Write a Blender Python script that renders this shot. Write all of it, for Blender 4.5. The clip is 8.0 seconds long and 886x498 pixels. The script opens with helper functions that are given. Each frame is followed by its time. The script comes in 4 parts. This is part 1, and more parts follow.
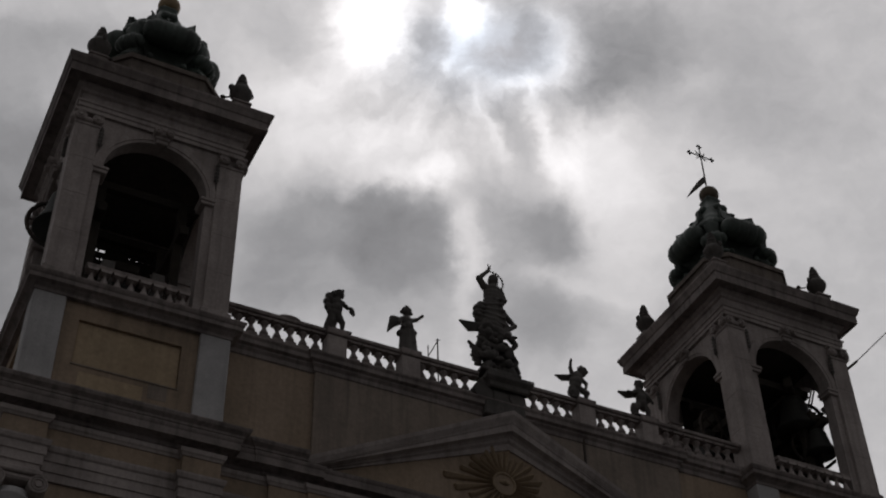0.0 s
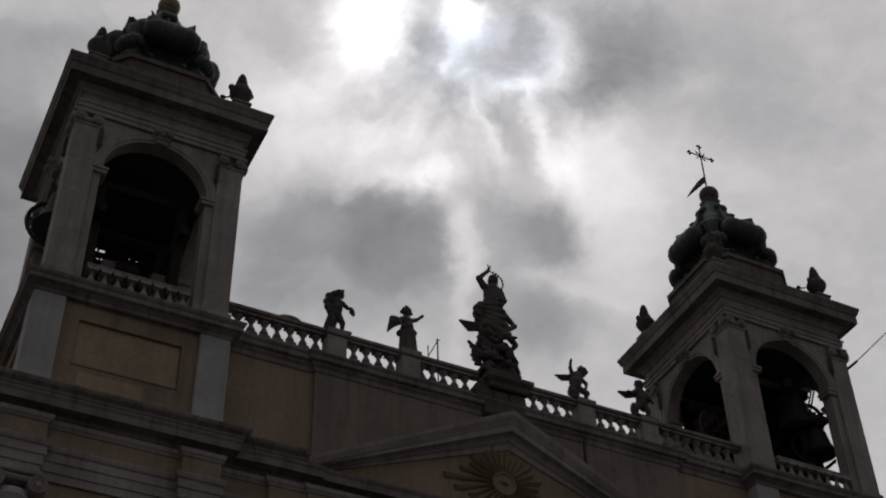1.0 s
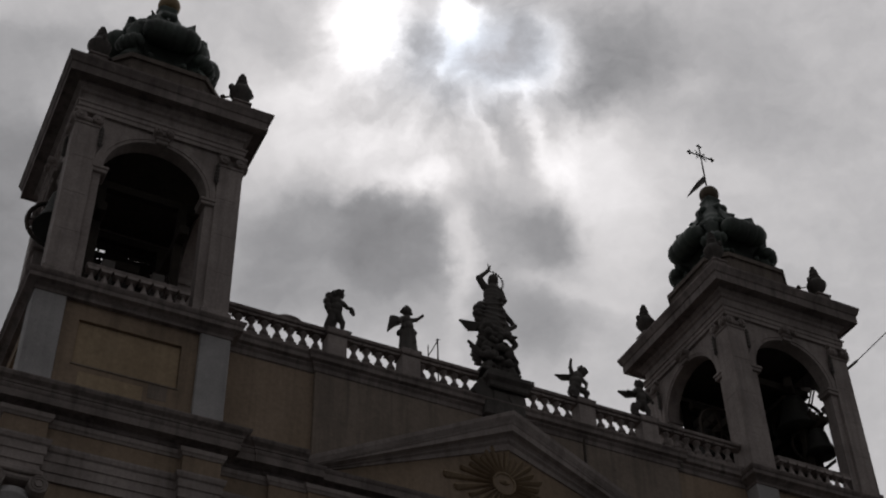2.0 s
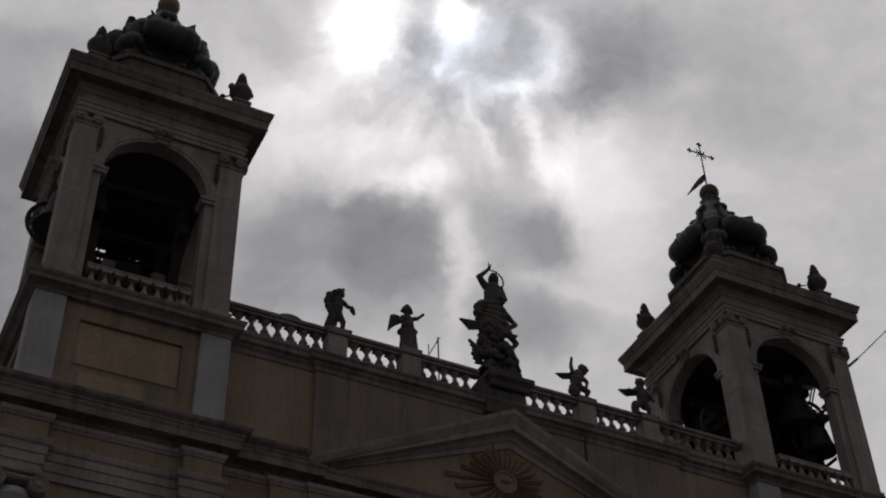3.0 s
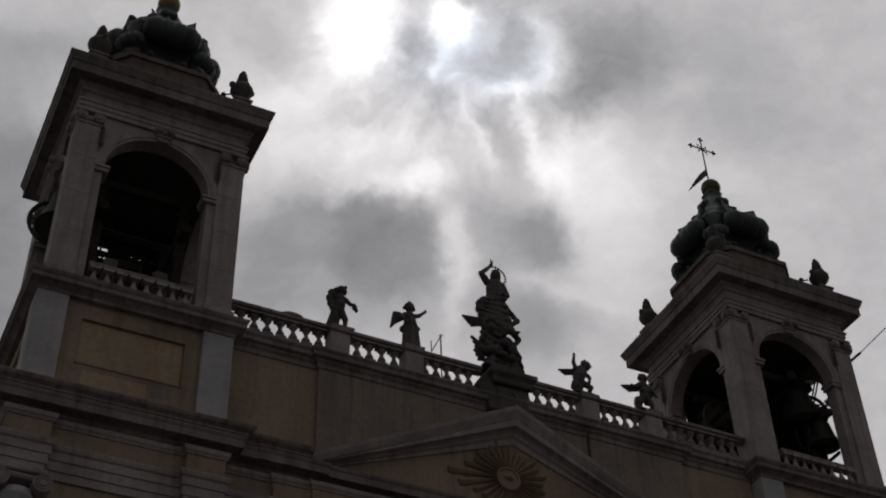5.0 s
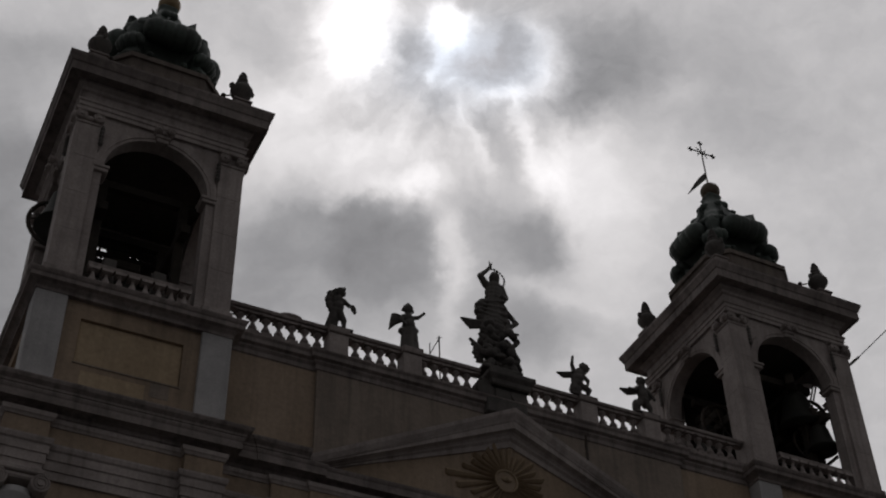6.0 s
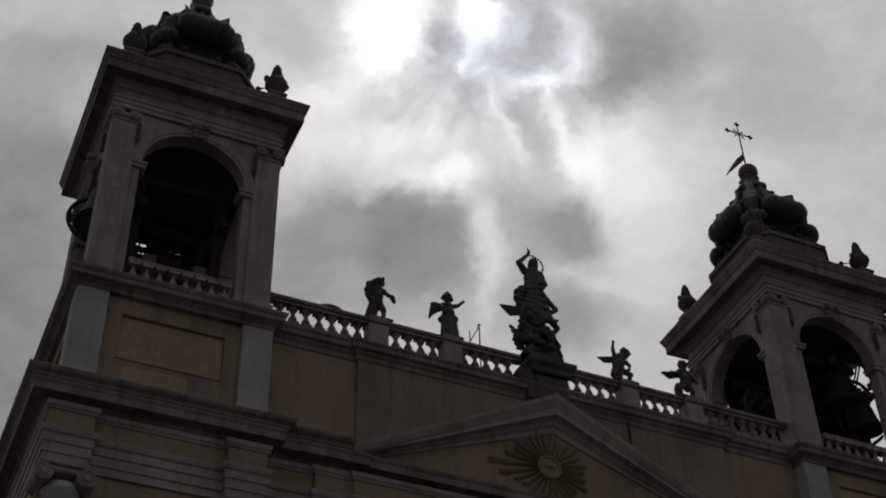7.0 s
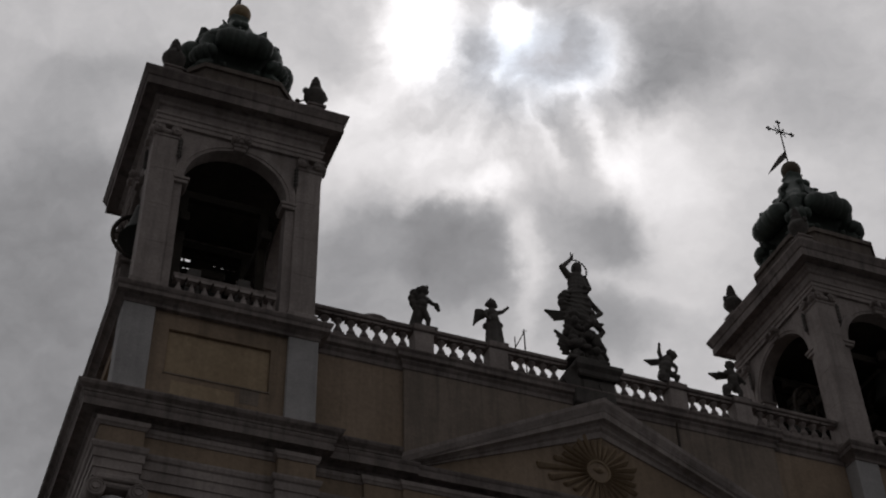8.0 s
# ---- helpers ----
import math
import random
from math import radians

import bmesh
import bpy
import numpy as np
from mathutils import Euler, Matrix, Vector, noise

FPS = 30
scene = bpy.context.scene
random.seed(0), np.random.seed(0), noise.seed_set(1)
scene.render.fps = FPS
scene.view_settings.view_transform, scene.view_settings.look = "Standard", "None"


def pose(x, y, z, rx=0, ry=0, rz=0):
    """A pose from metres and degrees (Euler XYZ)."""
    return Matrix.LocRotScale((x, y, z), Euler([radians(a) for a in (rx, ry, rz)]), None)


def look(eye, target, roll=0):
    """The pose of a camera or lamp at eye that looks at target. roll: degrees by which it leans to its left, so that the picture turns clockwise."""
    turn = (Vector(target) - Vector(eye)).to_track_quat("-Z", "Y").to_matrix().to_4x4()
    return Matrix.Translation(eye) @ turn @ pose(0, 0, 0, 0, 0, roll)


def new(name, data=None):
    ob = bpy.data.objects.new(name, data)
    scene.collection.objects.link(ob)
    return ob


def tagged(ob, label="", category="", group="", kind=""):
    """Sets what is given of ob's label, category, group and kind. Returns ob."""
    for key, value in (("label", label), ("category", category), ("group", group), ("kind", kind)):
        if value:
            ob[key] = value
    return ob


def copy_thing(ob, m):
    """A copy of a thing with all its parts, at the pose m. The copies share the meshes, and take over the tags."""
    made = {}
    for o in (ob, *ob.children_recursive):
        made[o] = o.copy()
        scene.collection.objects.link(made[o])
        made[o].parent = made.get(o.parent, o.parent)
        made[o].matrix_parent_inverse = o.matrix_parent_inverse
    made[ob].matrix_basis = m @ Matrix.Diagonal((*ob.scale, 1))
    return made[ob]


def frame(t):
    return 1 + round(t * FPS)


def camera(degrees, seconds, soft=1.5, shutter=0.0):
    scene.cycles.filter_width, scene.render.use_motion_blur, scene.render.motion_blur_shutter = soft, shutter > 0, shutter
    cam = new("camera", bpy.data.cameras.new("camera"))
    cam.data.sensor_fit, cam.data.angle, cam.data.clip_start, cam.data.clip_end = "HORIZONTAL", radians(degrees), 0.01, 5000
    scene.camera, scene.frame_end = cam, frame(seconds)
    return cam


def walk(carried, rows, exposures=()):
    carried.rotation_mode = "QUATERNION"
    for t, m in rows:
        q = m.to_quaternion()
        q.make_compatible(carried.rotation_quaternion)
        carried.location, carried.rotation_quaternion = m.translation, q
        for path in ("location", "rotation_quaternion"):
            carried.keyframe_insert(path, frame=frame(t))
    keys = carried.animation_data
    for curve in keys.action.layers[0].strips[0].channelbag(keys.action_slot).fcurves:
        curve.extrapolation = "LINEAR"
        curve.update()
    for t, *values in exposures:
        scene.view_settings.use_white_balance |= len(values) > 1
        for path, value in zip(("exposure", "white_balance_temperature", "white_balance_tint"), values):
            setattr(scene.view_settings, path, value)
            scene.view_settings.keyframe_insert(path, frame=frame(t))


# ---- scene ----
cam = camera(34.31, 8.0, soft=2.0)
EYE = (-19.1, -32.96, 1.6)


def aim(heading, pitch, roll):
    """A camera pose at EYE: degrees to the right of the facade's normal, upwards, and of lean."""
    return pose(*EYE, 90 + pitch, 0, -heading) @ pose(0, 0, 0, 0, 0, roll)


walk(cam, [(t, aim(*a)) for t, a in (
    (0.0, (27.054, 41.547, -1.469)), (0.5, (27.054, 41.547, -1.469)), (1.0, (27.054, 41.547, -1.469)),
    (1.5, (27.054, 41.546, -1.469)), (3.0, (27.034, 41.492, -1.611)), (3.5, (26.956, 41.435, -2.022)),
    (4.0, (27.026, 41.402, -1.874)), (4.5, (26.973, 41.356, -1.962)), (5.8, (26.900, 41.420, -1.720)),
    (6.0, (26.983, 41.451, -1.636)), (6.1, (25.701, 41.365, -2.462)), (6.2, (25.572, 41.598, -2.423)),
    (6.3, (25.420, 41.466, -1.547)), (6.4, (25.096, 41.235, -1.045)), (6.5, (24.975, 40.924, -0.966)),
    (6.6, (24.852, 40.829, -0.700)), (6.8, (24.875, 40.934, -1.132)), (7.0, (24.950, 41.017, -1.625)),
    (7.1, (24.360, 41.121, -2.123)), (7.2, (23.423, 41.147, -2.171)), (7.3, (22.768, 41.175, -1.563)),
    (7.4, (22.620, 41.162, -1.469)), (7.5, (22.662, 41.272, -1.478)), (7.8, (22.650, 41.310, -1.570)),
    (8.0, (22.700, 41.357, -1.722)))], exposures=[(0.0, 0.03), (3.5, 0.02), (6.5, 0.03), (8.0, 0.08)])

# ---- world, sun ----
SUN_AZ, SUN_EL = 27.5, 52.5          # degrees: to the right of the facade's normal (+y), above the horizon
world = bpy.data.worlds.new("world")
scene.world = world
world.use_nodes = True
wt = world.node_tree
wt.nodes.clear()
sky = wt.nodes.new("ShaderNodeTexSky")
sky.sky_type, sky.sun_disc = "NISHITA", False
sky.sun_elevation, sky.sun_rotation = radians(SUN_EL), radians(SUN_AZ)
w_bg, w_out = wt.nodes.new("ShaderNodeBackground"), wt.nodes.new("ShaderNodeOutputWorld")
w_bg.inputs["Strength"].default_value = 0.1
wt.links.new(sky.outputs[0], w_bg.inputs[0])
wt.links.new(w_bg.outputs[0], w_out.inputs[0])

sun_dir = Vector((math.sin(radians(SUN_AZ)) * math.cos(radians(SUN_EL)),
                  math.cos(radians(SUN_AZ)) * math.cos(radians(SUN_EL)), math.sin(radians(SUN_EL))))
sun = new("sun", bpy.data.lights.new("sun", "SUN"))
sun.data.energy, sun.data.angle, sun.data.color = 1.2, radians(12), (1.0, 0.96, 0.9)
sun.matrix_world = look(tuple(sun_dir * 200), (0, 0, 0))


# ---- node helpers and materials ----
class Net:
    """Small helper to wire node trees."""

    def __init__(self, name):
        self.mat = bpy.data.materials.new(name)
        self.mat.use_nodes = True
        self.t = self.mat.node_tree
        self.t.nodes.clear()
        self.out = self.t.nodes.new("ShaderNodeOutputMaterial")

    def put(self, socket, v):
        if isinstance(v, bpy.types.NodeSocket):
            self.t.links.new(v, socket)
        else:
            socket.default_value = v

    def math(self, op, a, b=0.0, clamp=False):
        n = self.t.nodes.new("ShaderNodeMath")
        n.operation, n.use_clamp = op, clamp
        self.put(n.inputs[0], a)
        self.put(n.inputs[1], b)
        return n.outputs[0]

    def vmath(self, op, a, b=(0, 0, 0)):
        n = self.t.nodes.new("ShaderNodeVectorMath")
        n.operation = op
        self.put(n.inputs[0], a)
        self.put(n.inputs[1], b)
        return n.outputs["Value"] if op in ("DOT_PRODUCT", "LENGTH") else n.outputs["Vector"]

    def scaled(self, v, s):
        n = self.t.nodes.new("ShaderNodeVectorMath")
        n.operation = "SCALE"
        self.put(n.inputs[0], v)
        self.put(n.inputs["Scale"], s)
        return n.outputs["Vector"]

    def coord(self, kind="Object"):
        return self.t.nodes.new("ShaderNodeTexCoord").outputs[kind]

    def xyz(self, x, y, z=0.0):
        n = self.t.nodes.new("ShaderNodeCombineXYZ")
        for i, v in enumerate((x, y, z)):
            self.put(n.inputs[i], v)
        return n.outputs[0]

    def noise(self, vec, scale, detail=4.0, rough=0.55, out=0):
        n = self.t.nodes.new("ShaderNodeTexNoise")
        self.put(n.inputs["Vector"], vec)
        n.inputs["Scale"].default_value, n.inputs["Detail"].default_value = scale, detail
        n.inputs["Roughness"].default_value = rough
        return n.outputs[out]

    def remap(self, v, a, b, c, d):
        n = self.t.nodes.new("ShaderNodeMapRange")
        self.put(n.inputs[0], v)
        for i, k in enumerate((a, b, c, d)):
            n.inputs[i + 1].default_value = k
        return n.outputs[0]

    def mix(self, f, a, b):
        n = self.t.nodes.new("ShaderNodeMix")
        n.data_type = "RGBA"
        self.put(n.inputs[0], f)
        self.put(n.inputs[6], a if isinstance(a, bpy.types.NodeSocket) else (*a, 1))
        self.put(n.inputs[7], b if isinstance(b, bpy.types.NodeSocket) else (*b, 1))
        return n.outputs[2]

    def bsdf(self, colour, rough, metal=0.0, bump=None, bump_d=0.02):
        n = self.t.nodes.new("ShaderNodeBsdfPrincipled")
        self.put(n.inputs["Base Color"], colour)
        self.put(n.inputs["Roughness"], rough)
        n.inputs["Metallic"].default_value = metal
        if bump is not None:
            b = self.t.nodes.new("ShaderNodeBump")
            b.inputs["Strength"].default_value, b.inputs["Distance"].default_value = 0.7, bump_d
            self.put(b.inputs["Height"], bump)
            self.t.links.new(b.outputs[0], n.inputs["Normal"])
        self.t.links.new(n.outputs[0], self.out.inputs[0])
        return self.mat


def weathered(name, base, stain, rough=0.85, grain=9.0, streaks=0.5, metal=0.0, patch=None):
    """A weathered surface: patches, rain streaks that run down, and a fine grain in colour and relief."""
    n = Net(name)
    geo = n.t.nodes.new("ShaderNodeNewGeometry").outputs["Position"]
    big = n.noise(geo, 0.55, 5.0, 0.6)
    fine = n.noise(geo, grain, 4.0, 0.6)
    run = n.noise(n.vmath("MULTIPLY", geo, (2.6, 2.6, 0.16)), 1.3, 4.0, 0.6)
    col = n.mix(n.remap(big, 0.40, 0.62, 0.0, 0.9), base, stain)
    mid = n.noise(n.vmath("ADD", geo, (7.3, 1.9, 4.1)), 2.7, 6.0, 0.65)
    col = n.mix(n.remap(mid, 0.56, 0.7, 0.0, 0.4), col, tuple(min(0.8, k * 1.25) for k in base))
    col = n.mix(n.remap(mid, 0.30, 0.42, 0.4, 0.0), col, tuple(k * 0.6 for k in stain))
    if patch:
        col = n.mix(n.remap(n.noise(geo, 0.23, 2.0, 0.5), 0.5, 0.6, 0.0, 0.55), col, patch)
    dark = tuple(k * 0.45 for k in stain)
    col = n.mix(n.math("MULTIPLY", n.remap(run, 0.48, 0.72, 0.0, 1.0), streaks), col, dark)
    col = n.mix(n.remap(fine, 0.35, 0.75, 0.0, 0.35), col, dark)
    return n.bsdf(col, n.remap(big, 0.3, 0.7, rough - 0.12, min(1.0, rough + 0.1)), metal,
                  n.math("ADD", fine, n.math("MULTIPLY", big, 0.6)), 0.015)


PLASTER = weathered("ochre_plaster", (0.365, 0.275, 0.195), (0.265, 0.205, 0.15), 0.9, 7.0, 0.45, patch=(0.4, 0.31, 0.235))
PANEL = weathered("ochre_panel", (0.47, 0.36, 0.235), (0.4, 0.305, 0.2), 0.9, 7.0, 0.25, patch=(0.44, 0.355, 0.25))
GREY = weathered("grey_plaster", (0.31, 0.255, 0.21), (0.24, 0.20, 0.168), 0.9, 8.0, 0.5)
STONE = weathered("grey_limestone", (0.425, 0.372, 0.352), (0.295, 0.258, 0.243), 0.85, 11.0, 0.55)
PALE = weathered("pale_granite", (0.50, 0.49, 0.49), (0.40, 0.39, 0.39), 0.8, 22.0, 0.3)
CORNICE = weathered("sooty_limestone", (0.305, 0.263, 0.247), (0.172, 0.147, 0.138), 0.88, 10.0, 0.7)
BROWN = weathered("brown_weathered_stone", (0.2, 0.165, 0.14), (0.12, 0.1, 0.088), 0.9, 9.0, 0.6)
TARNISH = weathered("tarnished_gilding", (0.15, 0.118, 0.08), (0.09, 0.075, 0.055), 0.65, 12.0, 0.5, metal=0.3)
STATUE = weathered("blackened_statue_stone", (0.13, 0.118, 0.108), (0.07, 0.064, 0.06), 0.85, 14.0, 0.5)
COPPER = weathered("green_copper", (0.074, 0.1, 0.084), (0.044, 0.053, 0.047), 0.6, 6.0, 0.6)
GILT = weathered("worn_gilding", (0.3, 0.22, 0.12), (0.19, 0.15, 0.095), 0.55, 12.0, 0.4, metal=0.3)
EMBLEM = weathered("faded_gilt_plaster", (0.34, 0.255, 0.165), (0.27, 0.2, 0.13), 0.75, 12.0, 0.3)
IRON = weathered("dark_iron", (0.045, 0.042, 0.04), (0.07, 0.05, 0.035), 0.6, 20.0, 0.2, metal=0.4)
BRONZE = weathered("dark_bell_bronze", (0.03, 0.028, 0.023), (0.02, 0.023, 0.02), 0.7, 9.0, 0.4, metal=0.2)
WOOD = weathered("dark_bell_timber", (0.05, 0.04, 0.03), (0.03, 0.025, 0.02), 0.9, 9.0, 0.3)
# belfry interior: the shade under the arches is put into this near-black colour
INSIDE = weathered("shade_toned_belfry_plaster", (0.08, 0.07, 0.06), (0.05, 0.043, 0.04), 0.95, 6.0, 0.5)
TILE = weathered("brown_roof_tiles", (0.13, 0.095, 0.08), (0.09, 0.072, 0.06), 0.9, 6.0, 0.4)
PAVING = weathered("dark_paving", (0.10, 0.095, 0.09), (0.07, 0.067, 0.064), 0.9, 4.0, 0.0)


# ---- the cloud cover ----
def cloud_cover():
    """Broken overcast, brightest round the hidden sun, with a thin blue gap beside it. The forms lie on a
    plane square to one direction of the sky, 2.539 units away; each has a centre, two half widths and a strength."""
    n = Net("backlit_clouds")
    m = pose(0, 0, 0, 90 + 41.547, 0, -27.054) @ pose(0, 0, 0, 0, 0, -1.469)
    right, up, ahead = (tuple(v) for v in (m.col[0].xyz, m.col[1].xyz, -m.col[2].xyz))
    d = n.vmath("NORMALIZE", n.coord("Object"))
    depth = n.math("MAXIMUM", n.vmath("DOT_PRODUCT", d, ahead), 0.25)
    u = n.math("MULTIPLY", n.math("DIVIDE", n.vmath("DOT_PRODUCT", d, right), depth), 2.539)
    v = n.math("MULTIPLY", n.math("DIVIDE", n.vmath("DOT_PRODUCT", d, up), depth), -2.539)
    u, v = n.math("ADD", u, 0.784), n.math("ADD", v, 0.441)
    flat = n.xyz(u, v)
    # drift the outlines, so that no form keeps a clean edge
    bent = flat
    for scale, amp in ((3.2, .04), (8.0, .07), (22.0, .035), (55.0, .012)):
        bent = n.vmath("ADD", bent, n.scaled(n.vmath("SUBTRACT", n.noise(flat, scale, 4.0, 0.55, 1), (0.5, 0.5, 0.5)), amp))
    total = 0.736
    # each bank of cloud or thin place: centre, two half widths, strength, slant in degrees, sharpness of its edge
    round_the_sun = (
        (.655, -.035, .068, .112, .22, 0, 2.4), (.745, .03, .03, .016, -.05, 20, 1), (.675, .02, .05, .07, .1, 20, 1.5), (.65, .0, .13, .11, .07, 0, 1), (.818, -.008, .04, .036, .36, 0, 1.6), (.765, .1, .035, .03, -.06, 0, 1),
        (.797, .06, .014, .035, .14, 12, 1), (.787, .102, .012, .012, .14, 0, 1), (.832, .106, .009, .009, .12, 0, 1), (.74, .052, .038, .03, -.13, 35, 1.1),
        (.885, .075, .05, .024, -.14, 0, 1.5), (.935, .028, .026, .03, -.2, 20, 1.3), (.906, .01, .013, .013, .1, 0, 1))
    past_the_gap = (
        (.965, .008, .016, .02, .14, 0, 1), (.998, .07, .026, .04, .11, -20, 1.0), (.915, .128, .06, .014, .15, 12, 1.2), (.99, .05, .03, .05, .06, 0, 1),
        (.95, .185, .016, .055, .16, 24, 1.2), (1.008, .25, .042, .036, .13, 30, 1.2), (1.02, .3, .06, .035, .12, 0, 1), (1.08, .1, .042, .05, -.15, -15, 1.2))
    high_banks = (
        (1.04, .14, .05, .018, -.08, 10, 1), (1.16, .06, .06, .05, -.1, 0, 1), (1.08, .015, .07, .03, -.09, 0, 1), (1.225, .11, .03, .02, .06, 0, 1),
        (1.34, .1, .07, .06, -.06, 0, 1), (1.38, .19, .09, .03, -.05, -12, 1), (1.2, .26, .15, .06, .05, 0, 1), (1.06, .2, .06, .03, .1, -20, 1),
        (.52, .11, .08, .05, .1, 0, 1), (.58, .06, .04, .05, .06, 0, 1), (.515, .055, .04, .03, -.08, -30, 1))
    middle_banks = (
        (.67, .235, .11, .05, .12, 0, 1), (.53, .2, .07, .06, .1, 0, 1), (.63, .165, .07, .018, -.06, 0, 1), (.74, .18, .08, .05, .08, 0, 1),
        (.785, .278, .03, .022, .12, -15, 1.2), (.72, .288, .06, .016, .1, 6, 1), (.85, .2, .06, .07, .06, 0, 1), (.815, .15, .016, .04, -.11, -10, 1.2),
        (.776, .17, .012, .035, -.11, -24, 1.2), (.888, .19, .018, .06, -.1, 30, 1.2), (.864, .2, .008, .05, .1, 28, 1), (.84, .27, .03, .04, -.03, 0, 1))
    low_banks = (
        (.71, .4, .085, .07, -.18, 0, 2.2), (.6, .37, .1, .055, -.13, 6, 1.6), (.46, .41, .06, .07, -.1, 0, 1), (.6, .49, .2, .05, -.1, 0, 1),
        (.65, .325, .07, .014, -.08, 6, 1), (.825, .39, .02, .055, .14, 0, 1.3), (.812, .5, .012, .07, .07, 0, 1), (.978, .388, .058, .036, -.2, -10, 1.5))
    right_banks = (
        (.93, .33, .05, .025, -.07, 0, 1), (.96, .55, .06, .05, -.15, 0, 1.3), (.99, .468, .09, .012, .06, -10, 1), (1.11, .38, .06, .09, .11, 0, 1), (.885, .42, .03, .06, -.05, 0, 1))
    left_banks = (
        (-.1, .43, .15, .2, -.24, 0, 1), (-.05, .85, .15, .2, -.2, 0, 1), (.03, .225, .05, .026, -.13, 0, 1), (.02, .1, .06, .06, -.04, 0, 1), (.1, .03, .1, .03, -.07, 0, 1), (-.02, .33, .08, .12, -.08, 0, 1), (.0, .6, .08, .15, -.06, 0, 1))
    for forms in (round_the_sun, past_the_gap, high_banks, middle_banks, low_banks, right_banks, left_banks):
        for x, y, sx, sy, amp, slant, sharp in forms:
            c, k = math.cos(radians(slant)), math.sin(radians(slant))
            p = n.vmath("SUBTRACT", bent, (x, y, 0))
            a, b = n.vmath("DOT_PRODUCT", p, (c / sx, -k / sx, 0)), n.vmath("DOT_PRODUCT", p, (k / sy, c / sy, 0))
            q = n.math("ADD", n.math("MULTIPLY", a, a), n.math("MULTIPLY", b, b))
            if sharp != 1:
                q = n.math("POWER", q, sharp)
            g = n.math("POWER", 2.718, n.math("MULTIPLY", q, -0.5))
            total = n.math("ADD", total, n.math("MULTIPLY", g, amp))
    # shafts of light that fan out from the gap
    off = n.vmath("SUBTRACT", bent, (.825, .03, 0))
    sep = n.t.nodes.new("ShaderNodeSeparateXYZ")
    n.put(sep.inputs[0], off)
    turn = n.math("ARCTAN2", sep.outputs[0], sep.outputs[1])
    away = n.vmath("LENGTH", off)
    shafts = n.math("SUBTRACT", n.noise(n.xyz(n.math("MULTIPLY", turn, 2.6), n.math("MULTIPLY", away, 5.0), 3.7), 1.6, 5.0, 0.58), 0.5)
    reach = n.math("MULTIPLY", n.remap(away, 0.04, 0.12, 0.0, 1.0), n.remap(away, 0.25, 0.5, 1.0, 0.25))
    total = n.math("ADD", total, n.math("MULTIPLY", n.math("MULTIPLY", shafts, reach), 0.17))
    soft_floor = n.t.nodes.new("ShaderNodeMath")
    soft_floor.operation = "SMOOTH_MAX"
    n.put(soft_floor.inputs[0], total)
    soft_floor.inputs[1].default_value, soft_floor.inputs[2].default_value = 0.535, 0.18
    total = soft_floor.outputs[0]
    for scale, amp, det in ((5.0, 0.10, 6.0), (13.0, 0.08, 5.0), (34.0, 0.03, 4.0)):
        total = n.math("ADD", total, n.math("MULTIPLY", n.math("SUBTRACT", n.noise(n.vmath("MULTIPLY", bent, (1.0, 1.35, 1.0)), scale, det, 0.55), 0.5), amp))
    # torn, puffy edges close to the gap
    torn = n.vmath("MULTIPLY", n.vmath("SUBTRACT", flat, (.84, .08, 0)), (1 / .15, 1 / .09, 0))
    torn = n.math("POWER", 2.718, n.math("MULTIPLY", n.vmath("DOT_PRODUCT", torn, torn), -0.5))
    puffs = n.math("ADD", n.math("SUBTRACT", n.noise(bent, 17.0, 5.0, 0.5), 0.5), n.math("SUBTRACT", n.noise(bent, 38.0, 4.0, 0.5), 0.5))
    total = n.math("ADD", total, n.math("MULTIPLY", n.math("MULTIPLY", puffs, torn), 0.24))
    glow = n.math("POWER", total, 2.3)
    # away from the sun the cover is much darker
    near = n.vmath("DOT_PRODUCT", d, tuple(sun_dir))
    far_noise = n.math("ADD", n.math("MULTIPLY", n.noise(d, 2.5, 5.0, 0.55), 0.09), 0.1)
    fall = n.remap(near, 0.56, 0.86, 0.0, 1.0)
    light = n.math("ADD", n.math("MULTIPLY", glow, fall),
                   n.math("MULTIPLY", far_noise, n.math("SUBTRACT", 1.0, fall)))
    blue = n.vmath("MULTIPLY", n.vmath("SUBTRACT", bent, (.86, .06, 0)), (1 / .085, 1 / .05, 0))
    thin = n.math("MULTIPLY", n.math("POWER", 2.718, n.math("MULTIPLY", n.vmath("DOT_PRODUCT", blue, blue), -0.5)), 0.5)
    em = n.t.nodes.new("ShaderNodeEmission")
    n.put(em.inputs[0], n.mix(n.math("MULTIPLY", thin, 2.0, True), n.mix(n.remap(total, 0.58, 0.82, 0.0, 1.0), (0.985, 0.975, 1.01), (1.005, 0.975, 0.985)), (0.8, 0.945, 1.13)))
    n.put(em.inputs[1], light)
    clear, mixed = n.t.nodes.new("ShaderNodeBsdfTransparent"), n.t.nodes.new("ShaderNodeMixShader")
    n.put(mixed.inputs[0], n.math("MULTIPLY", thin, 0.5))
    n.t.links.new(em.outputs[0], mixed.inputs[1])
    n.t.links.new(clear.outputs[0], mixed.inputs[2])
    n.t.links.new(mixed.outputs[0], n.out.inputs[0])
    return n.mat


CLOUDS = cloud_cover()


# ---- mesh helpers ----
def thing(name, label, category, group="", at=(0, 0, 0), kind=""):
    ob = new(name)
    ob.location = at
    ob.empty_display_size = 0.3
    return tagged(ob, label, category, group, kind)


